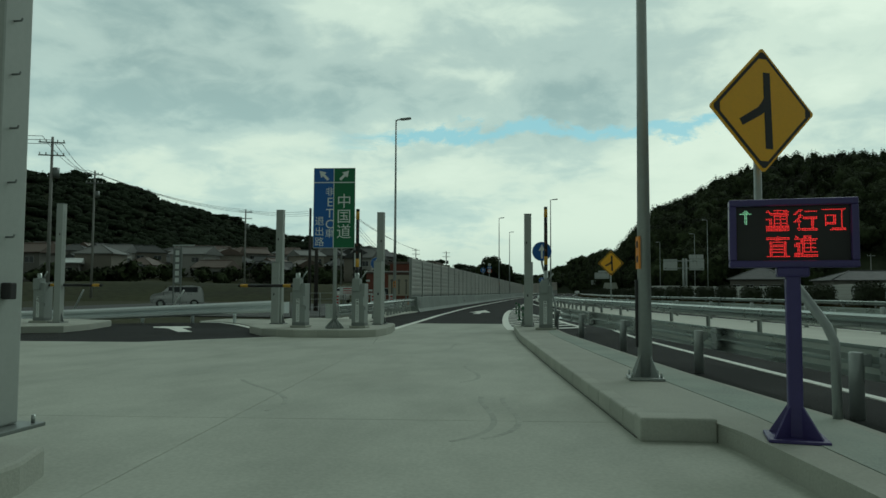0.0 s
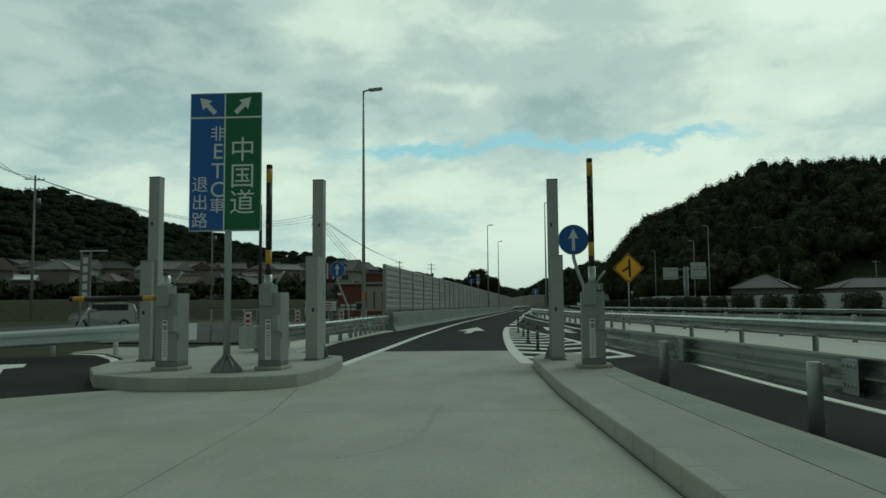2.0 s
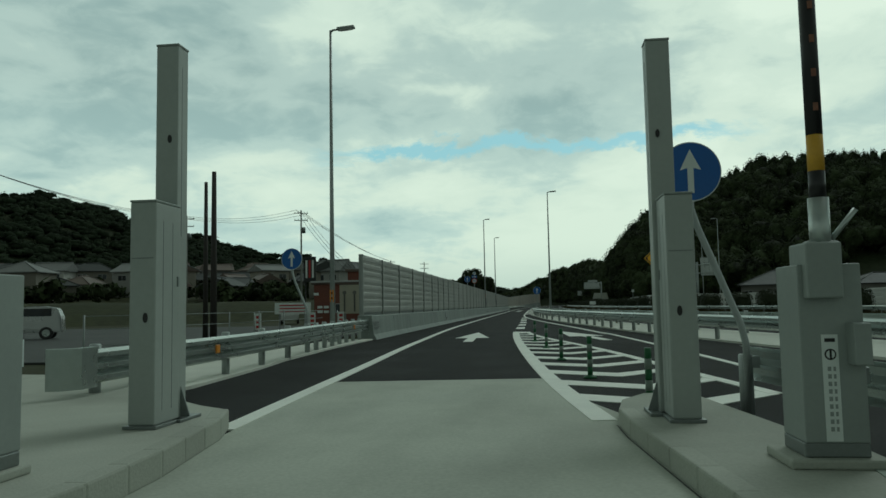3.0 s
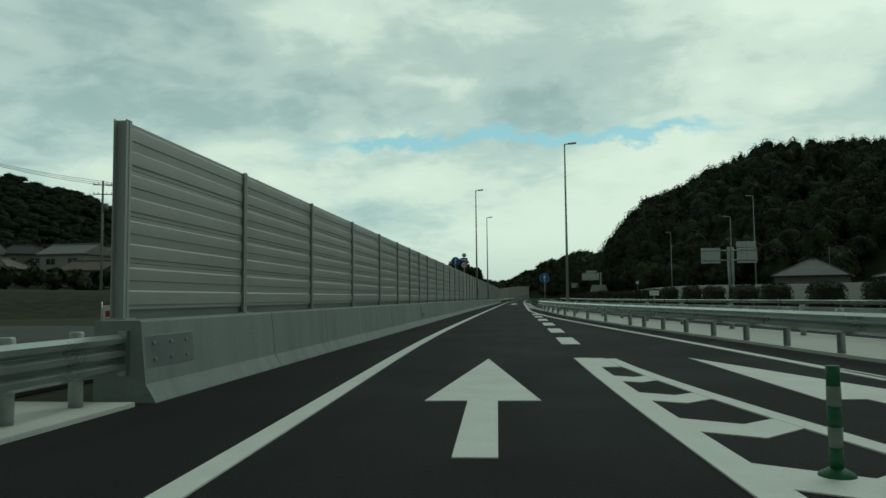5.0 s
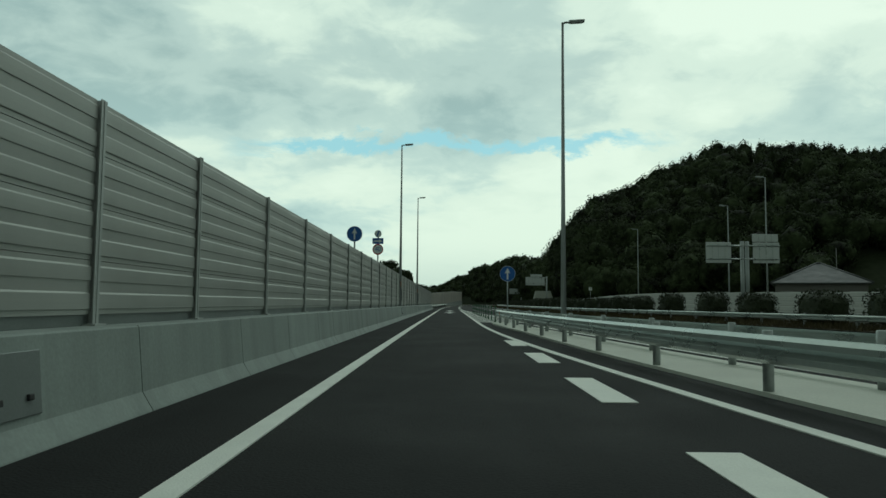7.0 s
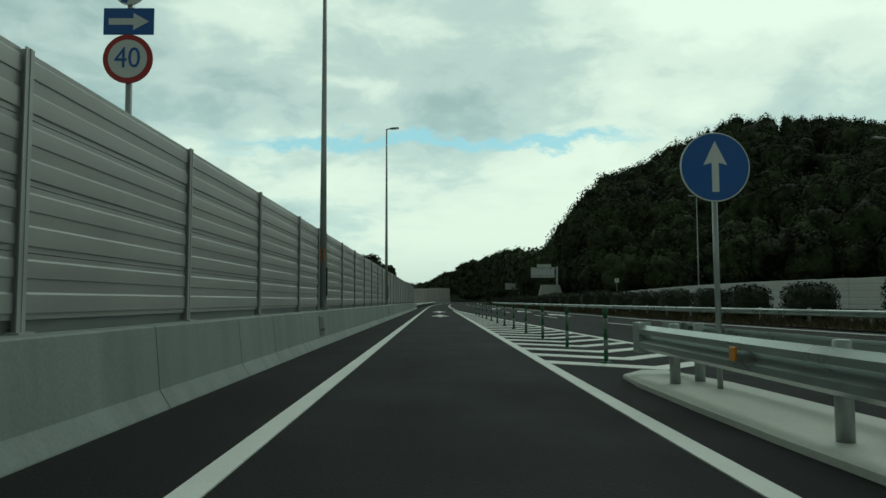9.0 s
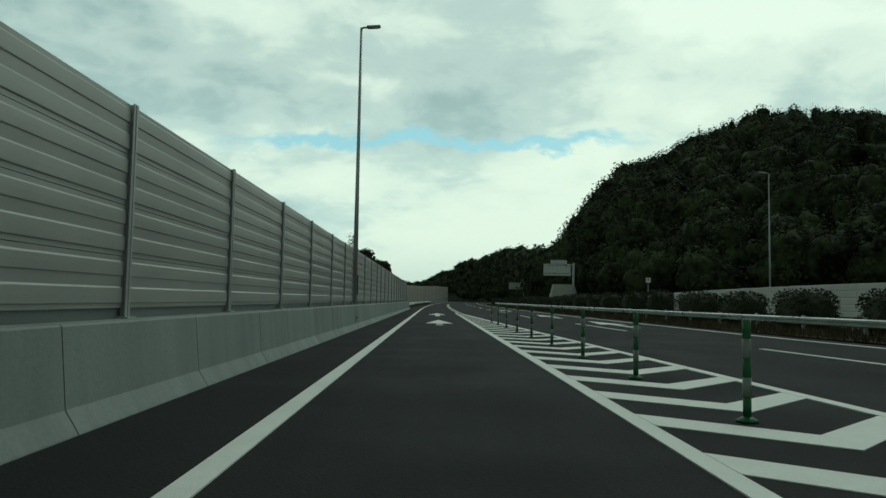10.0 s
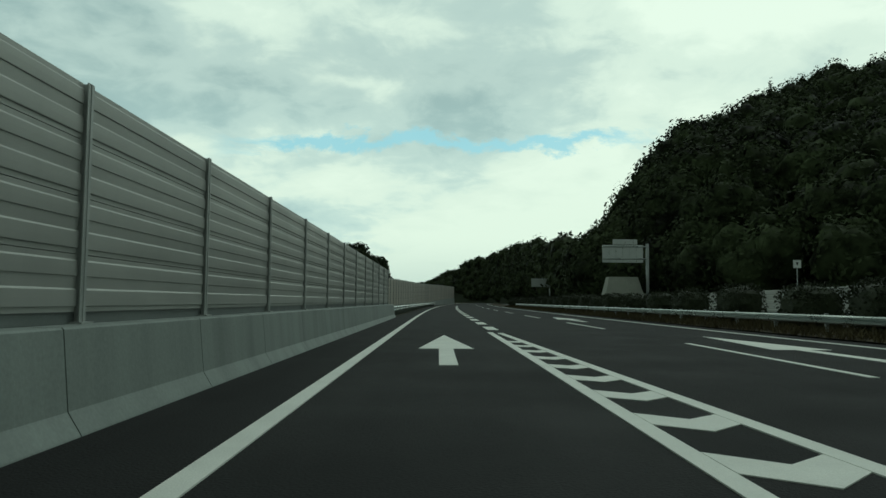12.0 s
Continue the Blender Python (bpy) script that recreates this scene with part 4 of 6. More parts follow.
def woods(name, centres, radii, heights, per, size, mat, coarse=False, scatter=0.3, point=0.0):
    """Lumpy crowns, each a knobbly dome of foliage with leaf sprays over its skin."""
    rng = LEAF_RNG
    BALL_V, BALL_F = ball(1 if coarse else 2)
    dome, spray = [], []
    for c, r, h in zip(centres, radii, heights):
        s = rng.uniform(0, 100)
        axes = np.array([r, r, h * 0.5])
        k = np.array([1 + 0.40 * noise.noise(Vector((v[0] * 1.9 + s, v[1] * 1.9, v[2] * 1.9))) + 0.26 * noise.noise(Vector((v[0] * 4.6, v[1] * 4.6 + s, v[2] * 4.6))) for v in BALL_V])
        mid = np.array([c[0], c[1], c[2] + h * 0.5])
        taper = np.stack([1 - point * (BALL_V[:, 2] + 1) / 2] * 2 + [np.ones(len(BALL_V))], 1)
        skin = BALL_V * taper
        dome.append(skin * k[:, None] * axes * 0.72 + mid)
        f = BALL_F[rng.integers(0, len(BALL_F), per)]
        w = rng.dirichlet((1, 1, 1), per)
        unit = (skin[f] * (k[f] * w)[:, :, None]).sum(1)
        p = unit * rng.uniform(0.73, 1.05, (per, 1)) * axes + mid
        out = unit / axes * r + rng.normal(size=(per, 3)) * scatter
        a = np.cross(out, rng.normal(size=(per, 3)))
        a /= np.linalg.norm(a, axis=1)[:, None] + 1e-9
        b = np.cross(out, a)
        b /= np.linalg.norm(b, axis=1)[:, None] + 1e-9
        q = size * rng.uniform(0.5, 1.4, (per, 1))
        spray.append(np.stack([p - a * q, p - b * q * 0.5, p + a * q, p + b * q * 0.5], 1).reshape(-1, 3))
    nd, nb = len(dome), len(BALL_V)
    V = np.concatenate(dome + spray)
    tri = np.concatenate([BALL_F + i * nb for i in range(nd)]).ravel()
    nq = (len(V) - nd * nb) // 4
    loops = np.concatenate([tri, np.arange(nd * nb, len(V))]).astype(np.int32)
    starts = np.concatenate([np.arange(0, len(tri), 3), len(tri) + np.arange(0, nq * 4, 4)]).astype(np.int32)
    me = bpy.data.meshes.new(name)
    me.vertices.add(len(V))
    me.vertices.foreach_set("co", V.astype(np.float32).ravel())
    me.loops.add(len(loops))
    me.loops.foreach_set("vertex_index", loops)
    me.polygons.add(len(starts))
    me.polygons.foreach_set("loop_start", starts)
    me.update()
    me.validate()
    me.polygons.foreach_set("use_smooth", np.arange(len(me.polygons)) < len(tri) // 3)
    me.materials.append(mat)
    return new(name, me)


def plant(grid, count, rng, size=(3.0, 5.0), tall=(7, 12), near=None, rows=(0.0, 0.72)):
    nu, nv, _ = grid.shape
    out, rad, hei = [], [], []
    for _ in range(count):
        u, v = rng.uniform(0, nu - 1.001), rng.uniform(rows[0], rows[1]) * (nv - 1.001)
        i, j = int(u), int(v)
        fu, fv = u - i, v - j
        p = (grid[i, j] * (1 - fu) + grid[i + 1, j] * fu) * (1 - fv) + (grid[i, j + 1] * (1 - fu) + grid[i + 1, j + 1] * fu) * fv
        out.append(p - np.array([0, 0, 0.5]))
        rad.append(rng.uniform(*size))
        hei.append(rng.uniform(*tall))
    return out, rad, hei


def build_hills():
    rng = np.random.default_rng(11)
    spine = [(22.5, 268, 3.5), (29, 268, 9), (38, 276, 21.5), (54, 300, 31), (74, 318, 41), (98, 334, 53), (129, 338, 53), (150, 355, 56.5), (200, 410, 66), (300, 470, 80), (420, 480, 85)]
    toe = [(22, 256, 0), (27, 250, 0), (34, 232, 0), (46, 214, 0), (60, 204, 0), (74, 197, 0), (90, 190, 0), (108, 182, 0), (132, 162, 0), (172, 110, 0), (222, 40, 0)]
    back = [(26, 310, 0), (42, 340, 0), (62, 370, 5), (80, 380, 10), (110, 400, 15), (150, 430, 20), (200, 460, 20), (260, 500, 20), (340, 560, 20), (420, 620, 10), (520, 640, 0)]
    g = loft_hill("hill_right", spine, toe, back, "steep wooded hill in dark green", 2.0)
    c, r, h = plant(g, 1080, rng, (2.8, 5.0), (6.5, 11.0))
    tagged(woods("hill_woods", c, r, h, 510, 0.37, M_LEAF, False, 0.26), "dense dark green broadleaf woods on the hillside", "woods", "", "stuff")
    # pointed conifers stand over the crest
    c, r, h = plant(g[22:58], 110, rng, (2.2, 3.4), (8.0, 11.5), rows=(0.50, 0.68))
    tagged(woods("crest_conifers", c, r, h, 420, 0.30, M_LEAF, point=0.5), "pointed dark conifers along the crest of the hill", "woods", "", "stuff")
    spine = [(28, 280, 3.5), (36, 420, 14), (45, 595, 27), (40, 720, 30), (24, 845, 30), (-15, 1045, 16), (-70, 1150, 4)]
    toe = [(25, 268, 0), (31, 390, 0), (38, 540, 0), (36, 640, 0), (20, 760, 0), (-25, 930, 0), (-90, 1000, 0)]
    back = [(80, 330, 10), (120, 480, 15), (160, 640, 20), (180, 800, 20), (120, 1000, 20), (60, 1200, 5), (0, 1300, 0)]
    g = loft_hill("hill_far", spine, toe, back, "long wooded ridge ahead of the road", 3.0)
    c, r, h = plant(g, 650, rng, (4.5, 7.5), (7, 12))
    tagged(woods("ridge_woods", c, r, h, 130, 0.65, M_LEAF, True), "dark woods along the far ridge", "woods", "", "stuff")
    # the hills beyond the town on the other side

    def polar(az, el, d):
        a = radians(az)
        return (4.8 - math.sin(a) * d, 3.3 + math.cos(a) * d, 1.2 + math.tan(radians(el)) * d)
    spine = [polar(60, 5.5, 800), polar(45, 7.5, 800), polar(38, 7.75, 800), polar(34.0, 7.6, 800), polar(31.0, 6.9, 800), polar(27.5, 5.7, 800), polar(23.8, 4.3, 800), polar(19.8, 2.9, 850)]
    toe = [(p[0], p[1], -1.0) for p in (polar(62, 0, 420), polar(50, 0, 420), polar(42, 0, 430), polar(36, 0, 450), polar(31, 0, 470), polar(26, 0, 500), polar(21, 0, 560), polar(19, 0, 640))]
    back = [polar(60, 0, 1200)] + [polar(45 - 4 * i, 0, 1250) for i in range(7)]
    g = loft_hill("hill_left", spine, toe, back, "wooded hill beyond the town", 6.0)
    c, r, h = plant(g, 2300, rng, (5, 8), (5, 9), rows=(0.05, 0.72))
    tagged(woods("left_hill_woods", c, r, h, 40, 1.1, M_SHADEDLEAF, True), "dark woods on the hill beyond the town", "woods", "", "stuff")
    spine = [polar(30, 5.2, 1300), polar(26.5, 5.7, 1300), polar(24, 5.0, 1300), polar(21.5, 4.2, 1300), polar(18, 3.8, 1300), polar(14.6, 3.3, 1300), polar(11, 2.2, 1300), polar(5, 1.5, 1400), polar(1, 0.8, 1500)]
    toe = [(*polar(a, 0, 900)[:2], -1.0) for a in (30, 26, 23, 20, 17, 13, 9, 5, 1)]
    back = [polar(a, 0, 1800) for a in (30, 26, 23, 20, 17, 13, 9, 5, 1)]
    g = loft_hill("hill_left_far", spine, toe, back, "hazy far ridge beyond the town", 8.0)
    c, r, h = plant(g, 700, rng, (9, 15), (8, 13), rows=(0.05, 0.72))
    tagged(woods("far_ridge_woods", c, r, h, 50, 2.2, M_SHADEDLEAF, True), "woods on the far ridge beyond the town", "woods", "", "stuff")


build_hills()


def tree(name, x, y, height, spread, label, sprays=900, size=0.28, trunk=0.22, z=0.0, mat=None):
    t = thing(name, label, "tree", pose(x, y, z), group="trees beside the road")
    bm = tube([(0, 0, 0), (0.1, 0.05, height * 0.3), (0.0, 0.1, height * 0.75)], [trunk, trunk * 0.7, trunk * 0.25], 8)
    rng = random.Random(int(x * 31 + y))
    for i in range(6):
        a = rng.uniform(0, 6.28)
        h0 = height * rng.uniform(0.3, 0.6)
        tube([(0.05, 0.05, h0), (math.cos(a) * spread * 0.35, math.sin(a) * spread * 0.35, h0 + height * 0.14), (math.cos(a) * spread * 0.7, math.sin(a) * spread * 0.7, h0 + height * 0.24)], [trunk * 0.4, trunk * 0.25, trunk * 0.1], 6, bm)
    part("trunk", bm, M_BARK, t)
    v = leaf_cloud([(0, 0, height * 0.1)], [spread], [height * 0.9], sprays, size)
    quads_object("crown", v, mat or M_LEAF, t)
    return t


def bush(x, y, sx, sy, sz, z=0.05):
    b = thing("hedge_bush", "clipped dark green shrub on the median", "shrub", pose(x, y, z), group="median shrubs")
    rng = LEAF_RNG
    k = 2700
    d = rng.normal(size=(k, 3))
    d /= np.linalg.norm(d, axis=1)[:, None]
    d = np.sign(d) * np.abs(d) ** 0.7
    p = d * rng.uniform(0.75, 1.04, size=(k, 1)) * np.array([sx / 2, sy / 2, sz / 2]) + np.array([0, 0, sz * 0.52])
    p[:, 2] = np.maximum(p[:, 2], 0.02)
    a = rng.normal(size=(k, 3))
    a /= np.linalg.norm(a, axis=1)[:, None]
    c = np.cross(a, rng.normal(size=(k, 3)))
    c /= np.linalg.norm(c, axis=1)[:, None]
    s = 0.055 * rng.uniform(0.6, 1.5, size=(k, 1))
    quads_object("foliage", np.stack([p - a * s, p - c * s * 0.6, p + a * s, p + c * s * 0.6], 1).reshape(-1, 3), M_LEAF2, b)
    own = bmesh.new()
    bmesh.ops.create_icosphere(own, subdivisions=3, radius=1)
    for v in own.verts:
        q = Vector([math.copysign(abs(e) ** 0.8, e) for e in v.co])
        k2 = 0.86 + 0.12 * noise.noise(q * 3 + Vector((x, y, 0)))
        v.co = Vector((q.x * sx / 2 * k2, q.y * sy / 2 * k2, q.z * sz / 2 * k2 + sz * 0.5))
    part("core", own, M_LEAF2, b)
    return b


def build_plants():
    rng = random.Random(3)
    y = 20.0
    while y < 330:
        x = float(MEDIAN(y) + 4.3 + bend(y))
        n = rng.uniform(2.6, 3.8)
        bush(x, y, rng.uniform(1.9, 2.3), n, rng.uniform(1.75, 2.1))
        y += n + rng.choice((2.0, 2.8, 3.4, 4.0))
    for x, y, h, s in ((-26, 395, 19.5, 7.5), (-20.5, 402, 17.5, 6.0), (-31, 399, 18.5, 6.5)):
        tree("tree", x, y, h, s, "dark round-crowned tree behind the noise barrier", 6000, 0.55, 0.35)

    # tall dry grass on the median
    g = np.random.default_rng(17)
    k = 60000
    y = 20 + 290 * g.random(k) ** 0.9
    off = g.uniform(1.05, 5.9, k)
    p = np.stack([MEDIAN(y) + bend(y) + off, y, np.full(k, 0.05)], 1)
    a = g.uniform(0, 2 * math.pi, k)
    tall = g.uniform(0.14, 0.42, k) * np.where(off < 2.2, 0.75, 1.0)
    w = np.stack([np.cos(a), np.sin(a), np.zeros(k)], 1) * g.uniform(0.012, 0.03, (k, 1))
    lean = np.stack([g.normal(0, 0.12, k), g.normal(0, 0.12, k), tall], 1)
    quads = np.stack([p - w, p + w, p + lean + w * 0.3, p + lean - w * 0.3], 1).reshape(-1, 3)
    tagged(quads_object("median_grass", quads, M_DRYGRASS), "tall dry brown grass on the median", "grass", "", "stuff")


build_plants()

# ---------------------------------------------------------------- street lamps
def street_lamp(x, y, height, r0, arm, label, z=0.0, gussets=True, box_side=0, plate_z=None, side_plate=None):
    """A tapered steel mast with a flat head; arm is the head's reach to the right (negative: left)."""
    s = thing("street_lamp", label, "street lamp", pose(x, y, z), group="street lamps")
    h = height - z
    part("pole", tube([(0, 0, 0), (0, 0, h * 0.4), (0, 0, h)], [r0, r0 * 0.72, r0 * 0.42], 16), M_GALVD, s)
    d = 1 if arm > 0 else -1
    part("arm", tube([(0, 0, h - 0.06), (d * 0.08, 0, h), (arm * 0.5, 0, h + 0.03)], [r0 * 0.4, r0 * 0.38, r0 * 0.33], 10), M_GALVD, s)
    head = box(abs(arm) * 0.75, 0.24, 0.10, (0, 0, 0), 0.035)
    hd = part("lamp_head", head, M_GALVD, s, m=pose(arm * 0.66, 0, h + 0.0, 0, -4 * d, 0))
    part("lens", box(abs(arm) * 0.55, 0.18, 0.02, (0, 0, -0.018), 0.006), M_SIGNWHITE, hd, "pale lamp glass")
    part("base_plate", box(0.42, 0.42, 0.03, (0, 0, 0), 0.006), M_GALVD, s)
    if gussets:
        for k in range(4):
            bm = plate([(r0 * 0.8, 0.03), (0.20, 0.03), (0.20, 0.06), (r0 * 0.9, 0.30)], -0.006, 0.012)
            part("gusset", bm, M_GALVD, s, m=pose(0, 0, 0, 0, 0, 45 + 90 * k))
        for sx in (-1, 1):
            for sy in (-1, 1):
                part("bolt", tube([(sx * 0.17, sy * 0.17, 0.03), (sx * 0.17, sy * 0.17, 0.09)], 0.014, 6), M_GALV, s)
    if box_side:
        part("cable_cover", box(0.035, 0.06, 0.82, (box_side * (r0 + 0.004), 0, 0.38), 0.008), M_DARK, s, "dark cable cover")
    if side_plate:
        pl = part("number_plate", box(0.02, 0.13, 0.40, (0, 0, side_plate - z), 0.004), M_ORANGE, s, "orange number plate with dark bars", pose(-r0 * 0.80, -r0 * 0.2, 0, 0, 0, 12))
        for k in (0.08, 0.26):
            part("bar", box(0.004, 0.05, 0.08, (-0.013, 0, side_plate - z + k)), M_SIGNBLACK, pl)
    if plate_z:
        pl = part("number_plate", box(0.13, 0.02, 0.42, (0, -r0 * 0.75, plate_z), 0.004), M_ORANGE, s, "orange number plate with dark bars")
        for k in (0.09, 0.27):
            part("bar", box(0.05, 0.004, 0.08, (0, -r0 * 0.75 - 0.013, plate_z + k)), M_SIGNBLACK, pl)
    return s


def build_lamps():
    street_lamp(5.88, 12.6, 11.2, 0.088, 0.9, "tall galvanised lamp mast with a ribbed foot on the toll island", 0.175, True, -1, None, 1.51)
    street_lamp(-4.1, 44.1, 11.0, 0.10, 0.85, "tall galvanised lamp mast before the noise barrier", 0.0, True, 0, 1.4)
    street_lamp(-3.62, 117.95, 12.7, 0.115, 0.8, "tall galvanised lamp mast in a gap of the noise barrier", 0.93, False, 1, 1.35)
    street_lamp(-3.62, 145.35, 12.7, 0.115, 0.8, "tall galvanised lamp mast in a gap of the noise barrier", 0.93, False, 1, 1.35)
    street_lamp(4.42, 93.3, 12.4, 0.115, 0.85, "tall galvanised lamp mast behind the guardrail", 0.13)
    for x, y, h in ((30.8, 146.2, 12.2), (29.0, 178.5, 12.8), (31.5, 138, 14.0)):
        street_lamp(x, y, h, 0.10, -0.9, "grey lamp mast beside the opposite carriageway", 0.0)


build_lamps()


# ---------------------------------------------------------------- signs
def arrow_up(size):
    a = size
    return [(-0.10 * a, -0.72 * a), (0.10 * a, -0.72 * a), (0.10 * a, 0.12 * a), (0.34 * a, 0.05 * a), (0.0, 0.75 * a), (-0.34 * a, 0.05 * a), (-0.10 * a, 0.12 * a)]


def disc_sign(x, y, z, r, pole, label, rz=0.0):
    """A round blue sign with a white upward arrow; pole: points down to the ground."""
    s = thing("road_sign", label, "road sign", pose(x, y, 0), group="round blue arrow signs")
    m = pose(0, 0, z, 0, 0, rz)
    face = part("plate", disc(r, 0.02, 48), M_SIGNWHITE, s, "white-rimmed sign plate", m)
    part("field", disc(r * 0.965, 0.004, 48), M_SIGNBLUE, face, "blue field", pose(0, -0.004, 0))
    part("arrow", plate(arrow_up(r), -0.0075, 0.003), M_SIGNWHITE, face, "white arrow")
    part("pole", tube([(a - x, b - y + 0.06, c) for a, b, c in pole], 0.035, 12), M_GALVD, s)
    for dz in (-0.35 * r, 0.35 * r):
        part("clamp", box(0.16, 0.05, 0.04, (0, 0.045, z + dz), 0.008), M_GALV, s)
    return s


def diamond_sign(x, y, z, half, rz, pole_x, foot, label, cranked=None):
    s = thing("road_sign", label, "road sign", pose(x, y, 0), group="yellow merging signs")
    m = pose(0, 0, z, 0, 0, rz)

    def dia(h, c):
        # a square on its corner with clipped corners
        return [(0 + c, -h + c), (h - c, 0 - c), (h - c, 0 + c), (0 + c, h - c), (0 - c, h - c), (-h + c, 0 + c), (-h + c, 0 - c), (0 - c, -h + c)]
    pl = part("plate", plate(dia(half, 0.02 * half), 0, 0.02), M_YELLOW, s, "yellow plate", m)
    part("border", plate(dia(half * 0.955, 0.03 * half), -0.003, 0.003), M_SIGNBLACK, pl, "black border line")
    part("field", plate(dia(half * 0.885, 0.07 * half), -0.006, 0.003), M_YELLOW, pl, "yellow field")
    k = half
    part("stem", plate([(0.03 * k, -0.62 * k), (0.17 * k, -0.62 * k), (0.13 * k, 0.60 * k), (0.0, 0.60 * k)], -0.009, 0.003), M_SIGNBLACK, pl, "black main-road stroke")
    part("branch", plate([(-0.46 * k, -0.17 * k), (-0.40 * k, -0.27 * k), (-0.04 * k, -0.08 * k), (0.06 * k, 0.0), (0.04 * k, 0.24 * k), (-0.02 * k, 0.14 * k), (-0.10 * k, 0.04 * k)], -0.0095, 0.003), M_SIGNBLACK, pl, "black joining stroke")
    pole = [(a - x, b - y, c) for a, b, c in cranked] if cranked else [(pole_x - x, 0.07, foot), (pole_x - x, 0.07, z + half * 0.4)]
    part("pole", tube(pole, 0.04, 12), M_GALVD, s)
    for dz in (-0.35 * half, 0.3 * half):
        part("clamp", box(0.18, 0.06, 0.04, (pole_x - x, 0.045, z + dz), 0.008), M_GALV, s)
    return s


def build_signs():
    disc_sign(4.41, 27.09, 2.52, 0.31, [(4.41, 27.09, 2.75), (4.41, 27.09, 2.15), (4.46, 27.06, 1.95), (4.80, 26.9, 0.95), (4.84, 26.9, 0.75), (4.84, 26.9, 0.1)], "round blue sign with a white arrow on a cranked pole")
    disc_sign(-4.17, 40.0, 2.64, 0.31, [(-4.17, 40.0, 2.85), (-4.17, 40.0, 2.25), (-4.1, 40.0, 2.0), (-3.75, 40.0, 1.2), (-3.72, 40.0, 1.0), (-3.72, 40.0, 0.0)], "round blue sign with a white arrow beside the guardrail")
    disc_sign(3.18, 105.4, 2.80, 0.435, [(3.18, 105.4, 3.12), (3.19, 105.4, 0.06)], "large round blue sign with a white arrow at the separator's end")
    disc_sign(-3.82, 93.6, 3.86, 0.31, [(-3.82, 93.6, 4.1), (-3.82, 93.6, 0.0)], "round blue sign with a white arrow above the noise barrier")
    diamond_sign(6.87, 11.0, 3.06, 0.635, 26, 6.83, 0.17, "yellow diamond merging sign with a black fork on a cranked pole", [(6.83, 11.09, 3.4), (6.83, 11.09, 1.80), (6.84, 10.95, 1.68), (6.92, 10.05, 1.20), (7.08, 10.0, 0.95), (7.14, 10.0, 0.80), (7.15, 10.0, 0.17)])
    diamond_sign(8.49, 52.7, 3.13, 0.82, 0, 8.49, 0.05, "large yellow diamond merging sign with a black fork")
    # speed limit with two plates above, on a pole behind the barrier
    s = thing("speed_sign", "round speed limit sign below a blue arrow plate", "road sign", pose(-4.02, 105.1, 0))
    part("pole", tube([(0, 0.06, 0), (0, 0.06, 5.12)], 0.04, 12), M_GALVD, s)
    p = part("limit_plate", disc(0.30, 0.02, 48), M_SIGNRED, s, "red ring", pose(0, 0, 4.08))
    part("field", disc(0.235, 0.004, 48), M_SIGNWHITE, p, "white field", pose(0, -0.004, 0))
    writing("number", "40", 0.36, M_SIGNBLUE, p, (0, 0), -0.0075, 0.9)
    q = part("arrow_plate", box(0.61, 0.02, 0.33, (0, 0.01, 4.38), 0.006), M_SIGNBLUE, s, "blue plate with a white arrow")
    part("arrow", plate([(-0.24, 4.50), (-0.24, 4.58), (0.06, 4.58), (0.06, 4.645), (0.25, 4.54), (0.06, 4.435), (0.06, 4.50)], -0.004, 0.003), M_SIGNWHITE, q)
    e = part("end_plate", disc(0.20, 0.02, 40), M_SIGNWHITE, s, "white plate with a dark slash", pose(0, 0, 4.95))
    part("slash", plate([(-0.10, -0.16), (-0.03, -0.18), (0.10, 0.16), (0.03, 0.18)], -0.004, 0.003), M_SIGNBLUE, e)
    # direction board over the middle island
    b = thing("direction_sign", "tall blue and green direction board with white arrows", "road sign", pose(-1.185, 22.80, 0, 0, 0, 4))
    part("pole", tube([(0.03, 0.10, 0.2), (0.03, 0.10, 4.3)], 0.055, 14), M_GALVD, b)
    board = part("board", box(1.16, 0.04, 2.22, (0, 0.02, 2.39), 0.012), M_SIGNBACK, b)
    part("blue_field", box(0.545, 0.006, 1.78, (-0.29, -0.001, 2.41), 0.0), M_SIGNBLUE, board, "blue half of the board")
    part("blue_field", box(0.545, 0.006, 0.37, (-0.29, -0.001, 4.22), 0.0), M_SIGNBLUE, board)
    part("green_field", box(0.575, 0.006, 1.78, (0.285, -0.001, 2.41), 0.0), M_SIGNGREEN, board, "green half of the board")
    part("green_field", box(0.575, 0.006, 0.37, (0.285, -0.001, 4.22), 0.0), M_SIGNGREEN, board)
    part("rule", box(1.14, 0.006, 0.025, (0, -0.003, 4.195)), M_SIGNWHITE, board)
    part("rule", box(0.022, 0.006, 2.18, (-0.010, -0.0035, 2.41)), M_SIGNWHITE, board)

    def tilted(angle, cx, cz, size):
        pts = [(-0.16, -0.75), (0.16, -0.75), (0.16, 0.05), (0.45, 0.05), (0.0, 0.8), (-0.45, 0.05), (-0.16, 0.05)]
        c, sn = math.cos(radians(angle)), math.sin(radians(angle))
        return plate([(cx + (u * c - v * sn) * size, cz + (u * sn + v * c) * size) for u, v in pts], -0.007, 0.003)
    part("arrow", tilted(45, -0.29, 4.40, 0.23), M_SIGNWHITE, board, "white arrow pointing up to the side")
    part("arrow", tilted(-45, 0.28, 4.40, 0.23), M_SIGNWHITE, board, "white arrow pointing up to the side")
    for k, ch in enumerate("中国道"):
        writing("letter", ch, 0.42, M_SIGNWHITE, board, (0.28, 3.66 - 0.42 * k), -0.006)
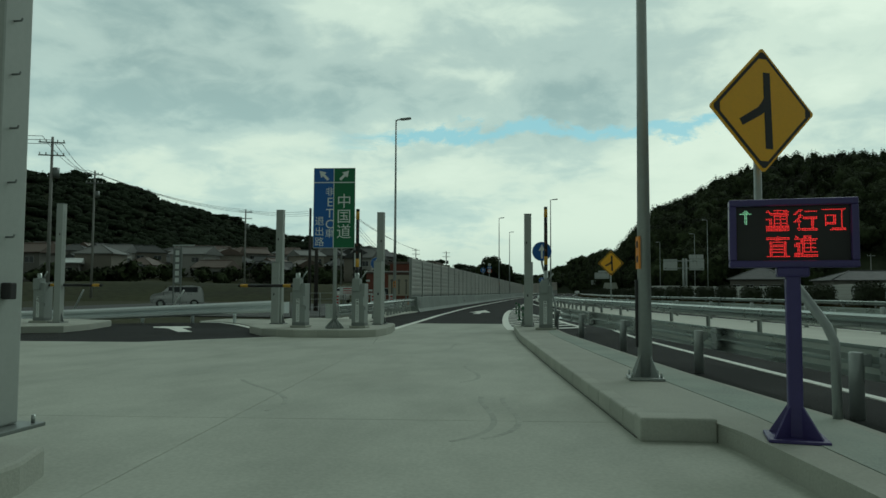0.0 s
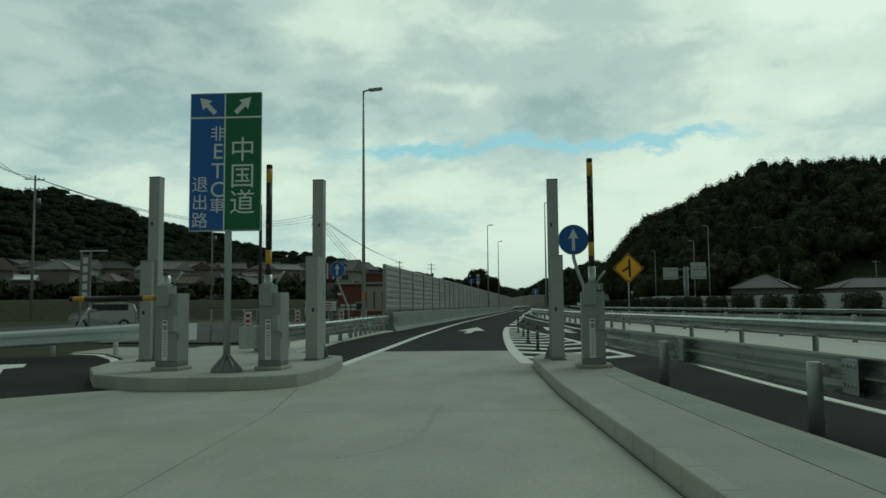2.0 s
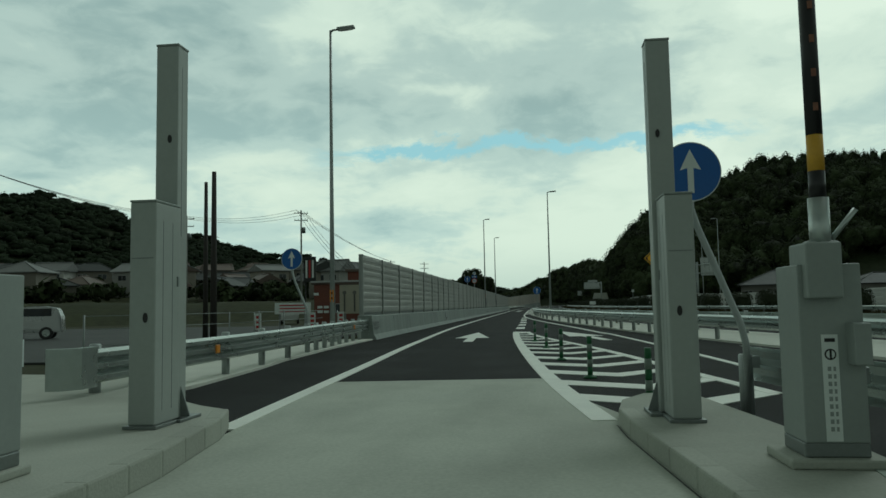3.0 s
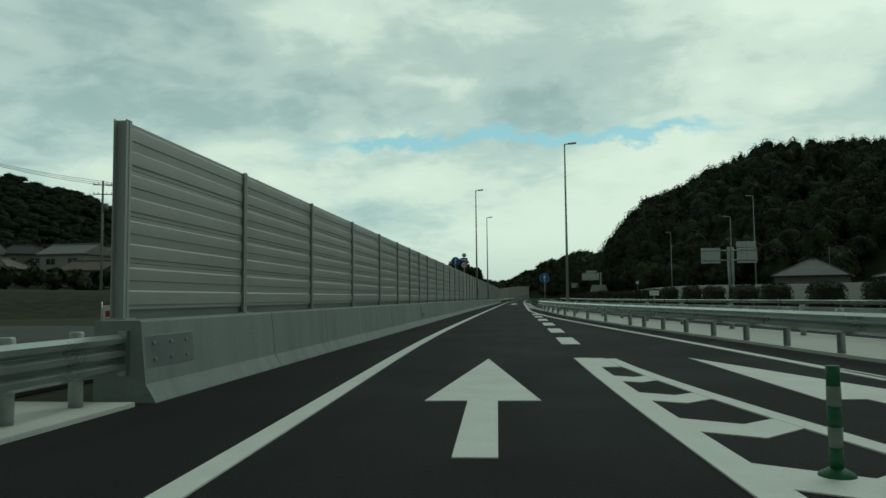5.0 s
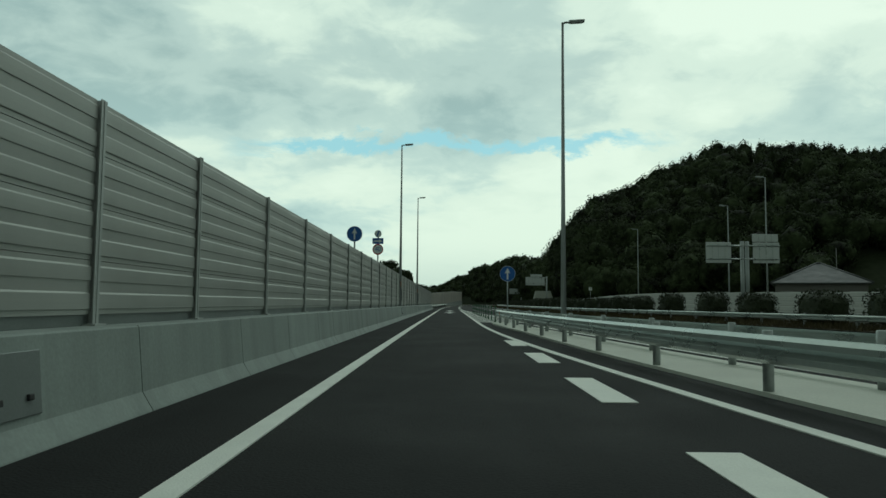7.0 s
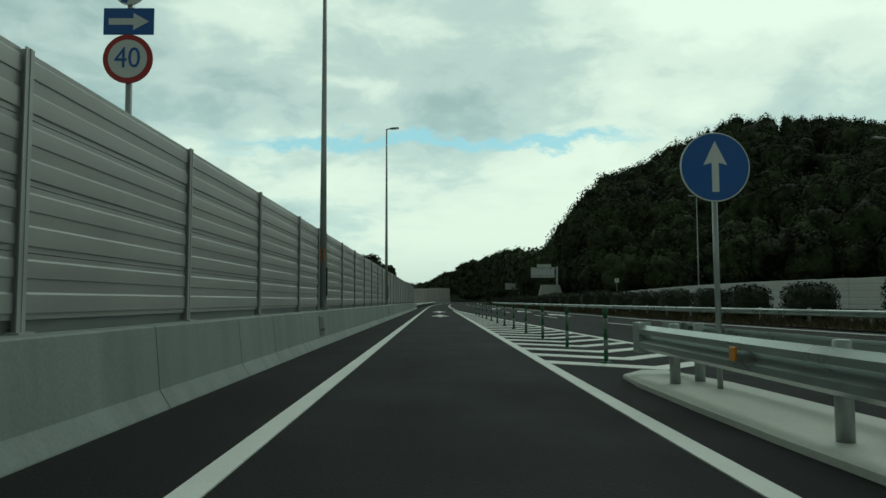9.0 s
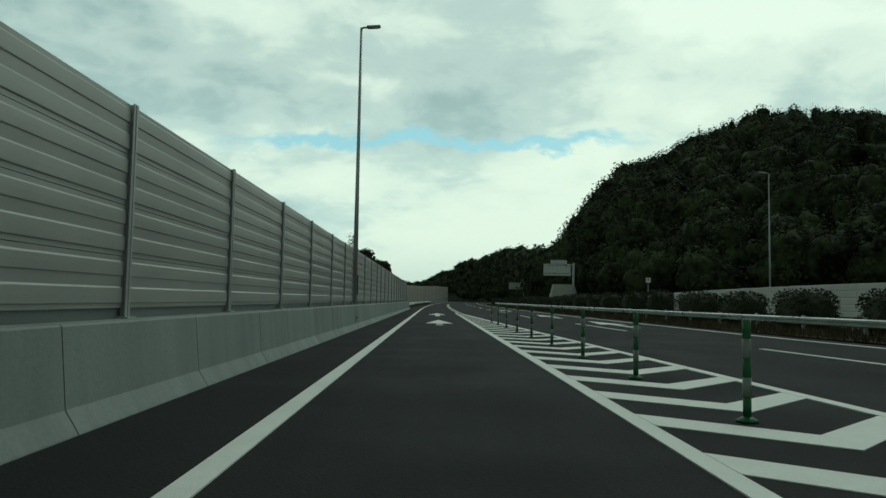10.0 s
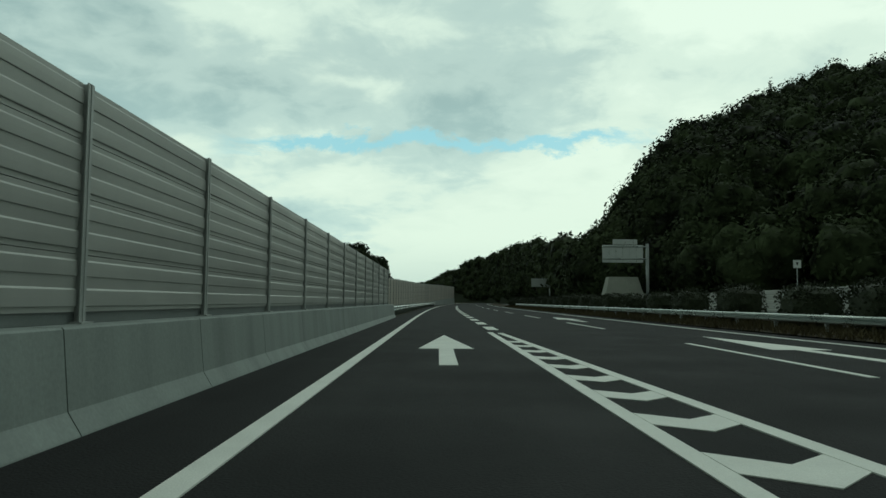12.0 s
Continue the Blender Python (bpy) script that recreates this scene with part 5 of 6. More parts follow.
    for k, ch in enumerate(("非", "E", "T", "C", "車")):
        writing("letter", ch, (0.26, 0.35, 0.35, 0.35, 0.26)[k], M_SIGNWHITE, board, (-0.12, (3.93, 3.65, 3.34, 3.04, 2.78)[k]), -0.006)
    for k, ch in enumerate("退出路"):
        writing("letter", ch, 0.27, M_SIGNWHITE, board, (-0.40, 3.12 - 0.285 * k), -0.006)
    foot = part("foot", tube([(0.03, 0.10, 0.2), (0.03, 0.10, 0.23), (0.03, 0.10, 0.42)], [0.26, 0.25, 0.06], 8), M_STEELP, b, "ribbed steel foot")
    for k in range(8):
        part("rib", plate([(0.05, 0.23), (0.25, 0.23), (0.25, 0.25), (0.06, 0.46)], -0.006, 0.012), M_GALV, b, m=pose(0.03, 0.10, 0, 0, 0, 45 * k))
    for z in (2.7, 3.5, 4.3):
        part("clamp", box(0.9, 0.05, 0.05, (0, 0.065, z), 0.01), M_GALV, b)
    # backs of the motorway signs
    g = thing("gantry_sign", "back of a two-board motorway sign on a steel post", "road sign", pose(26.35, 130.6, 0))
    for dx in (-0.22, 0.22):
        part("post", tube([(dx, 0, 0), (dx, 0, 6.9)], 0.17, 14), M_GALVD, g)
    for z in (5.3, 6.5):
        part("arm", tube([(-3.4, -0.1, z), (3.1, -0.1, z)], 0.07, 10), M_GALV, g)
    for x0, x1, z0, z1 in ((-3.45, -1.2, 4.95, 6.8), (0.75, 3.1, 4.95, 6.8), (0.7, 3.0, 6.86, 7.55)):
        bd = part("board", box(x1 - x0, 0.06, z1 - z0, ((x0 + x1) / 2, 0.0, z0), 0.02), M_SIGNBACK, g, "bare aluminium back of a sign board")
        for k in range(1, 4):
            part("rail", box(0.05, 0.05, z1 - z0 - 0.1, (x0 + (x1 - x0) * k / 4, -0.05, z0 + 0.05), 0.006), M_GALV, bd)
    g = thing("gantry_sign", "back of a motorway sign board on a side post", "road sign", pose(17.0, 231, 0))
    part("post", tube([(4.75, 0, 0), (4.75, 0, 7.3)], 0.16, 14), M_GALVD, g)
    for z in (5.7, 7.0):
        part("arm", tube([(0.0, -0.1, z), (4.75, -0.05, z)], 0.07, 10), M_GALV, g)
    for x0, x1, z0, z1 in ((0.0, 4.3, 5.3, 7.15), (1.1, 3.7, 7.2, 7.75)):
        bd = part("board", box(x1 - x0, 0.06, z1 - z0, ((x0 + x1) / 2, 0.0, z0), 0.02), M_SIGNBACK, g, "bare aluminium back of a sign board")
        for k in range(1, 6):
            part("rail", box(0.05, 0.05, z1 - z0 - 0.1, (x0 + (x1 - x0) * k / 6, -0.05, z0 + 0.05), 0.006), M_GALV, bd)
    g = thing("gantry_sign", "back of a far motorway sign board", "road sign", pose(21.5, 315, 0))
    part("post", tube([(2.6, 0, 0), (2.6, 0, 6)], 0.16, 10), M_GALVD, g)
    part("board", box(4.0, 0.06, 1.8, (0.6, 0, 4.4), 0.02), M_SIGNBACK, g)
    g = thing("marker_sign", "small white plate on a thin post by the separator", "road sign", pose(6.9, 72.4, 0))
    part("post", tube([(0, 0.03, 0.1), (0, 0.03, 1.3)], 0.02, 8), M_GALVD, g)
    part("plate", box(0.42, 0.015, 0.22, (0, 0, 1.12), 0.004), M_SIGNWHITE, g)
    g = thing("marker_sign", "small white square sign above the block wall", "road sign", pose(27.8, 211, 0))
    part("post", tube([(0, 0.03, 0), (0, 0.03, 4.3)], 0.035, 8), M_GALVD, g)
    pl = part("plate", box(0.62, 0.02, 0.62, (0, 0, 3.9), 0.006), M_SIGNWHITE, g)
    part("mark", plate([(-0.12, 4.36), (0.12, 4.36), (0.0, 4.08)], -0.014, 0.004), M_SIGNBLACK, pl)


build_signs()


# ---------------------------------------------------------------- toll gates
def sensor_pillar(x, y, top, low, side, foot, label, shift=0.0, deep=0.44):
    """A square post with a shorter sensor housing before it; side: where the lane lies (-1 left, +1 right)."""
    p = thing("sensor_pillar", label, "pillar", pose(x, y, foot), group="sensor pillars of the toll lanes")
    h = top - foot
    part("column", box(0.216, 0.20, h - 0.02, (0, 0, 0), 0.010), M_PILLAR, p)
    part("cap", box(0.226, 0.21, 0.020, (0, 0, h - 0.02), 0.006), M_CABINET, p)
    part("base_plate", box(0.42, 0.42, 0.03, (0, 0, 0), 0.006), M_STEELP, p)
    for sy in (-1, 1):
        part("gusset", plate([(0.11, 0.03), (0.20, 0.03), (0.11, 0.3)], -0.008, 0.016), M_STEELP, p, m=pose(0, 0, 0, 0, 0, 90 + 90 * sy))
    if low:
        q = low - foot
        hs = part("housing", box(0.236, deep, q - 0.05, (shift, -0.11 - deep / 2, 0.03), 0.012), M_PILLAR, p, "grey sensor housing")
        part("lid", box(0.244, deep + 0.01, 0.02, (shift, -0.11 - deep / 2, q - 0.02), 0.006), M_CABINET, hs)
        part("skirt", box(0.30, deep + 0.06, 0.03, (shift, -0.11 - deep / 2, 0.0), 0.006), M_STEELP, hs)
        part("window", disc(0.027, 0.012, 20, m=Matrix.Diagonal((0.8, 1, 1.6, 1))), M_DARK, hs, "black sensor eye", pose(shift + side * 0.03, -0.116 - deep, q * 0.48))
        for dy in (-0.11 - deep * 0.7, -0.11 - deep * 0.32):
            part("slot", box(0.006, 0.007, q * 0.84, (shift + side * 0.1165, dy, 0.14)), M_STEELP, hs, "dark seam of the housing")
        part("hinge", box(0.012, 0.03, 0.09, (shift + side * 0.1205, -0.11 - deep * 0.1, q * 0.62), 0.003), M_STEELP, hs)
        part("plate_seam", box(0.20, 0.005, 0.006, (shift, -0.1115 - deep, q * 0.74)), M_STEELP, hs)
    part("window", disc(0.024, 0.012, 20, m=Matrix.Diagonal((0.8, 1, 1.6, 1))), M_DARK, p, "black sensor eye", pose(side * 0.03, -0.108, h * 0.74))
    part("slot", box(0.006, 0.007, h * 0.46, (side * 0.107, -0.02, h * 0.48)), M_STEELP, p, "dark seam of the column")
    return p


def gate_machine(x, y, foot, bar_up, label, reach=(-1.0, 0.1), pad=0.58, bx=-0.06, lift=0.0):
    """A gate cabinet with a striped bar, raised or lowered."""
    c = thing("toll_gate", label, "toll gate", pose(x, y, foot), group="toll gates")
    part("pad", box(pad, 0.50, 0.06, (0, 0, 0), 0.015), M_KERB, c, "grey mortar pad")
    part("plinth", box(0.38, 0.38, 0.09, (0, 0, 0.06), 0.01), M_STEELP, c, "dark steel plinth")
    body = part("cabinet", box(0.37, 0.40, 1.08, (0, 0, 0.15), 0.008), M_CABINET, c, "grey painted steel cabinet")
    part("side_box", box(0.10, 0.13, 0.25, (0.13, -0.25, 0.62), 0.008), M_CABINET, body)
    lab = part("notice", box(0.095, 0.006, 0.64, (-0.02, -0.202, 0.16)), M_SIGNWHITE, body, "white notice strip with dark bars")
    part("symbol", disc(0.034, 0.003, 24), M_SIGNBLACK, lab, m=pose(-0.02, -0.208, 0.68))
    part("symbol_field", disc(0.025, 0.003, 24), M_SIGNWHITE, lab, m=pose(-0.02, -0.2095, 0.68))
    part("symbol_slash", box(0.012, 0.003, 0.05, (-0.02, -0.211, 0.655)), M_SIGNBLACK, lab)
    part("text_bar", box(0.06, 0.003, 0.022, (-0.02, -0.2065, 0.755)), M_SIGNBLACK, lab)
    for k in range(9):
        part("text_bar", box(0.020, 0.003, 0.026, (-0.03, -0.2065, 0.58 - 0.045 * k)), M_CABINET, lab)
        part("text_bar", box(0.014, 0.003, 0.026, (0.0, -0.2065, 0.58 - 0.045 * k)), M_CABINET, lab)
    part("hinge", box(0.03, 0.03, 0.10, (0.19, -0.18, 0.5), 0.006), M_STEELP, body)
    head = part("head", box(0.21, 0.30, 0.34, (-0.05, -0.13, 1.02), 0.012), M_CABINET, c, "grey motor head of the gate")
    part("spindle", tube([(bx, -0.10, 1.24), (bx, -0.10, 1.52 + lift)], 0.062, 18), M_GALV, c)
    part("yoke", box(0.20, 0.10, 0.12, (bx, -0.10, 1.26), 0.02), M_CABINET, c)
    part("lever", tube([(0.05, -0.08, 1.36), (0.21, -0.12, 1.57)], 0.018, 8), M_GALV, c)
    bands = [(0.0, 0.17, M_SIGNBLACK), (0.17, 0.40, M_BARYEL), (0.40, 1.50, M_SIGNBLACK), (1.50, 1.73, M_BARYEL), (1.73, 1.80, M_SIGNBLACK)]
    if bar_up:
        for a, b, m in bands:
            part("bar_band", tube([(bx, -0.10, 1.52 + lift + a), (bx, -0.10, 1.52 + lift + b)], 0.05, 14), m, c, "yellow reflective band" if m is M_BARYEL else "black bar section")
        for k in range(4):
            part("mark", box(0.03, 0.004, 0.05, (bx, -0.1505, 2.07 + lift + 0.22 * k)), M_FADED, c, "small faded mark")
    else:
        dx, dy = reach
        for a, b, m in bands:
            a, b = 0.1 + a, 0.1 + b
            part("bar_band", tube([(-0.04 + dx * a, dy * a, 1.16), (-0.04 + dx * b, dy * b, 1.16)], 0.045, 12), m, c, "yellow reflective band" if m is M_BARYEL else "black bar section")
    return c


def led_sign():
    s = thing("message_sign", "purple-framed LED message sign with red dots", "message sign", pose(6.51, 9.0, 0.17, 0, 0, -9))
    frame_bm = bmesh.new()
    w, h, z = 0.86, 0.50, 1.24
    for a in ((w, 0.16, 0.05, 0, z), (w, 0.16, 0.05, 0, z + h - 0.05)):
        box(a[0], a[1], a[2], (a[3], 0, a[4]), 0.01, frame_bm)
    for sx in (-1, 1):
        box(0.05, 0.16, h - 0.1, (sx * (w / 2 - 0.025), 0, z + 0.05), 0.01, frame_bm)
    box(w - 0.06, 0.10, h - 0.06, (0, 0.03, z + 0.03), 0.0, frame_bm)
    f = part("frame", frame_bm, M_PURPLE, s, "purple painted frame")
    part("screen", box(w - 0.10, 0.01, h - 0.10, (0, -0.03, z + 0.05)), M_SIGNBLACK, s, "black LED screen")

    def glow(name, col, power):
        m = bpy.data.materials.new(name)
        m.use_nodes = True
        b = m.node_tree.nodes["Principled BSDF"]
        b.inputs["Base Color"].default_value = (*col, 1)
        b.inputs["Emission Color"].default_value = (*col, 1)
        b.inputs["Emission Strength"].default_value = power
        return m
    red, green = glow("led_red", (1.0, 0.03, 0.03), 1.1), glow("led_green", (0.45, 0.9, 0.5), 0.7)
    def dots(cells, x0, z0, mat, name, label):
        bm = bmesh.new()
        for i, j in cells:
            box(0.0052, 0.006, 0.0052, (x0 + i * step, -0.039, z0 - j * step), 0, bm)
        part(name, bm, mat, s, label)
    def lit(ch):
        """The cells of a 15 x 15 grid that a character covers."""
        cu = bpy.data.curves.new("letters", "FONT")
        cu.body, cu.size, cu.align_x, cu.align_y = ch, 1.0, "CENTER", "CENTER"
        tmp = new("letters", cu)
        me = bpy.data.meshes.new_from_object(tmp.evaluated_get(bpy.context.evaluated_depsgraph_get()))
        bpy.data.objects.remove(tmp)
        me.calc_loop_triangles()
        co = np.array([v.co[:2] for v in me.vertices])
        tri = co[np.array([t.vertices[:] for t in me.loop_triangles])]
        bpy.data.meshes.remove(me)
        lo, hi = co.min(0), co.max(0)
        out = set()
        for i in range(15):
            for j in range(15):
                p = lo + (hi - lo) * np.array([(i + 0.5) / 15, 1 - (j + 0.5) / 15])
                a, b, c = tri[:, 0], tri[:, 1], tri[:, 2]

                def side(u, v):
                    e = v - u
                    return (e[:, 0] * (p[1] - u[:, 1]) - e[:, 1] * (p[0] - u[:, 0])) / (np.hypot(e[:, 0], e[:, 1]) + 1e-9)
                s0, s1, s2 = side(a, b), side(b, c), side(c, a)
                e = -0.006
                if (((s0 >= e) & (s1 >= e) & (s2 >= e)) | ((s0 <= -e) & (s1 <= -e) & (s2 <= -e))).any():
                    out.add((i, j))
        return out
    step = 0.0105
    zt = z + h - 0.085
    for k, ch in enumerate("通行可"):
        dots(lit(ch), -0.17 + 0.185 * k, zt, red, "lit_character", "red dotted character")
    for k, ch in enumerate("直進"):
        dots(lit(ch), -0.17 + 0.185 * k, zt - 0.19, red, "lit_character", "red dotted character")
    arrow = {(3, j) for j in range(10)} | {(4, j) for j in range(10)} | {(i, 2) for i in range(8)} | {(i, 1) for i in range(2, 6)}
    dots(arrow, -0.35, zt, green, "lit_arrow", "pale green dotted arrow")
    part("bracket", box(0.22, 0.14, 0.08, (0, 0, z - 0.07), 0.02), M_PURPLE, s)
    part("post", box(0.10, 0.10, z - 0.05, (0, 0, 0.0), 0.015), M_PURPLE, s, "purple painted post")
    for k in range(4):
        part("fin", plate([(0.04, 0.0), (0.22, 0.0), (0.22, 0.03), (0.05, 0.26)], -0.008, 0.016), M_PURPLE, s, m=pose(0, 0, 0, 0, 0, 45 + 90 * k))
    part("base_plate", box(0.40, 0.40, 0.025, (0, 0, 0), 0.006), M_PURPLE, s)


def build_toll():
    led_sign()
    sensor_pillar(3.985, 26.36, 3.655, 2.13, -1, 0.17, "pale grey sensor pillar on the toll island", 0.045)
    sensor_pillar(-0.57, 25.81, 3.69, 2.15, 1, 0.2, "pale grey sensor pillar beside the through lane", 0.028)
    sensor_pillar(-3.62, 25.16, 3.73, 2.10, -1, 0.2, "pale grey sensor pillar on the middle island", -0.06, 0.12)
    sensor_pillar(-10.41, 24.2, 3.90, 0, 1, 0.2, "slim pale grey pillar beside the exit lane")
    gate_machine(4.565, 24.28, 0.17, True, "grey toll gate cabinet with a raised striped bar", bx=0.0, lift=0.13)
    gate_machine(-0.585, 23.40, 0.2, True, "grey toll gate cabinet with a raised striped bar", pad=0.46)
    gate_machine(-2.235, 23.22, 0.2, False, "grey toll gate cabinet with a lowered striped bar", (-1.0, 0.1), pad=0.46)
    gate_machine(-10.95, 24.2, 0.2, False, "grey toll gate cabinet with a lowered striped bar", (1.0, 0.1))
    col = thing("equipment_column", "tall grey steel column with climbing pegs", "column", pose(0.70, 8.15, 0.2))
    part("column", box(0.30, 0.30, 6.4, (0, 0, 0.03), 0.02), M_PILLAR, col)
    part("base_plate", box(0.60, 0.50, 0.03, (0, 0, 0), 0.006), M_STEELP, col)
    for k in range(12):
        part("peg", tube([(0.15, -0.05, 1.0 + 0.40 * k), (0.21, -0.05, 1.0 + 0.40 * k), (0.22, -0.05, 1.02 + 0.40 * k)], 0.008, 8), M_STEELP, col)
    for sx in (-0.24, 0.24):
        for sy in (-0.19, 0.19):
            part("bolt", tube([(sx, sy, 0.03), (sx, sy, 0.09)], 0.016, 6), M_GALV, col)
    part("cable_box", box(0.08, 0.07, 0.12, (0.19, -0.05, 0.95), 0.01), M_DARK, col, "small black box on the column")


build_toll()


# ---------------------------------------------------------------- flexible poles in the hatched areas
def flex_pole(x, y, tall):
    p = thing("delineator_post", "green flexible road post with pale reflective bands", "bollard", pose(x, y, 0.008), group="flexible posts of the hatched areas")
    part("base", tube([(0, 0, 0), (0, 0, 0.02), (0, 0, 0.05)], [0.11, 0.10, 0.045], 16), M_POLEGREEN, p)
    n = 5
    for k in range(n):
        a, b = 0.05 + (tall - 0.05) * k / n, 0.05 + (tall - 0.05) * (k + 1) / n
        part("band", tube([(0, 0, a), (0, 0, b)], 0.040 if k % 2 == 0 else 0.042, 14), M_POLEGREEN if k in (0, 2, 4) else M_POLEGREY, p)
    return p


def build_posts():
    for x, y in ((4.05, 28.05), (3.63, 31.35), (3.32, 35.2), (3.08, 39.6), (2.78, 43.3)):
        flex_pole(x, y, 0.66)
    for k in range(12):
        flex_pole(2.78, 109.8 + 4.0 * k, 1.0)


build_posts()


# ---------------------------------------------------------------- block wall, houses and hedges across the motorway
def build_far_side():
    w = tagged(new("block_wall"), "long whitish block wall behind the opposite carriageway", "wall", "", "structure")
    y = 10.0
    rng = random.Random(4)
    while y < 262:
        x0, x1 = float(MEDIAN(y)) + 13.6 + float(bend(y)), float(MEDIAN(y + 4)) + 13.6 + float(bend(y + 4))
        tall = 2.3 + 0.25 * math.sin(y * 0.05)
        sec = []
        for k in range(6):
            b = tall * k / 6
            sec += [(-0.10, b + 0.012), (-0.13, b + 0.05), (-0.13, b + tall / 6 - 0.04), (-0.10, b + tall / 6 - 0.004)]
        sec += [(0.12, tall), (0.12, 0.0)]
        part("wall_segment", sweep([(x0, y + 0.02), (x1, y + 3.98)], sec), M_WALLWHITE, w)
        y += 4.0


build_far_side()
M_TILE = material("grey_roof_tiles", (0.055, 0.06, 0.06), 0.7, var=0.2, scale=1.5, fine=8, bump=0.3, stain=0.3)
M_TILEB = material("brown_roof_tiles", (0.12, 0.09, 0.074), 0.65, var=0.2, scale=1.5, fine=8, bump=0.3, stain=0.3)
M_TILEC = material("pale_grey_roof", (0.17, 0.175, 0.172), 0.6, var=0.2, scale=1.5, fine=8, bump=0.2, stain=0.3)
M_STUCCO = material("pale_stucco", (0.24, 0.222, 0.19), 0.85, var=0.16, scale=0.8, fine=14, bump=0.1, stain=0.3, rnd=0.4)
M_STUCCO2 = material("grey_stucco", (0.17, 0.166, 0.152), 0.85, var=0.16, scale=0.8, fine=14, bump=0.1, stain=0.3, rnd=0.35)
M_HOUSEWHITE = material("whitewashed_wall", (0.44, 0.435, 0.41), 0.85, var=0.12, scale=0.8, fine=14, bump=0.1, stain=0.3, rnd=0.3)
M_HOARD = material("cream_hoarding", (0.46, 0.43, 0.34), 0.8, var=0.1, scale=1.5, fine=14, bump=0.05, stain=0.3)
M_WINDOW = material("dark_window_glass", (0.02, 0.024, 0.028), 0.12, var=0.1, scale=1, fine=5, bump=0.0)
M_FRAME = material("window_frame", (0.45, 0.45, 0.44), 0.5, var=0.05, scale=3, fine=20, bump=0.0)
M_RUST = material("brown_red_cladding", (0.17, 0.055, 0.035), 0.7, var=0.2, scale=1.2, fine=10, bump=0.2, stain=0.3)
M_DKWOOD = material("dark_wood_pole", (0.045, 0.04, 0.036), 0.85, var=0.25, scale=2, fine=20, bump=0.3)
M_POLECON = material("concrete_pole", (0.26, 0.265, 0.25), 0.8, var=0.12, scale=1.5, fine=20, bump=0.1)


def house(x, y, z, w, d, eave, rise, rz, wall, roof, hip, floors, label, cols=3):
    """A house: walls, overhanging roof with a ridge, windows on each floor."""
    h = thing("house", label, "house", pose(x, y, z, 0, 0, rz), group="houses")
    part("wall", box(w, d, eave, (0, 0, 0), 0.02), wall, h)
    o = 0.5
    a, b = w / 2 + o, d / 2 + o
    k = min(a, b) * 0.95 if hip else 0.0
    bm = bmesh.new()
    lo = [bm.verts.new(p) for p in ((-a, -b, eave - 0.05), (a, -b, eave - 0.05), (a, b, eave - 0.05), (-a, b, eave - 0.05))]
    mi = [bm.verts.new(p) for p in ((-a, -b, eave + 0.1), (a, -b, eave + 0.1), (a, b, eave + 0.1), (-a, b, eave + 0.1))]
    r0, r1 = bm.verts.new((-a + k, 0, eave + rise)), bm.verts.new((a - k, 0, eave + rise))
    bm.faces.new(lo[::-1])
    for i in range(4):
        bm.faces.new((lo[i], lo[(i + 1) % 4], mi[(i + 1) % 4], mi[i]))
    bm.faces.new((mi[0], mi[1], r1, r0))
    bm.faces.new((mi[2], mi[3], r0, r1))
    bm.faces.new((mi[1], mi[2], r1))
    bm.faces.new((mi[3], mi[0], r0))
    rf = part("roof", bm, roof, h)
    part("ridge", tube([(-a + k, 0, eave + rise + 0.02), (a - k, 0, eave + rise + 0.02)], 0.14, 8), roof, rf)
    if hip:
        for sx in (-1, 1):
            for sy in (-1, 1):
                part("hip_ridge", tube([(sx * (a - k), 0, eave + rise), (sx * a, sy * b, eave + 0.12)], 0.11, 6), roof, rf)
    fh = eave / floors
    for fl in range(floors):
        for c in range(cols):
            wx = -w / 2 + w * (c + 0.5) / cols
            ww = min(1.7, w / cols * 0.55)
            wn = part("window", box(ww, 0.06, fh * 0.42, (wx, -d / 2 - 0.02, fl * fh + fh * 0.34), 0.01), M_FRAME, h)
            for sx in (-1, 1):
                part("pane", box(ww / 2 - 0.06, 0.02, fh * 0.42 - 0.1, (wx + sx * ww / 4, -d / 2 - 0.05, fl * fh + fh * 0.34 + 0.05)), M_WINDOW, wn)
    return h


def town_height(x, y):
    """The town climbs a little towards the hills."""
    d = math.hypot(x - 4.8, y - 3.3)
    return 2.2 * min(max((d - 92) / 14, 0), 1) + 12.0 * min(max((d - 135) / 215, 0), 1)


def polar_place(az, d):
    a = radians(az)
    return 4.8 - math.sin(a) * d, 3.3 + math.cos(a) * d


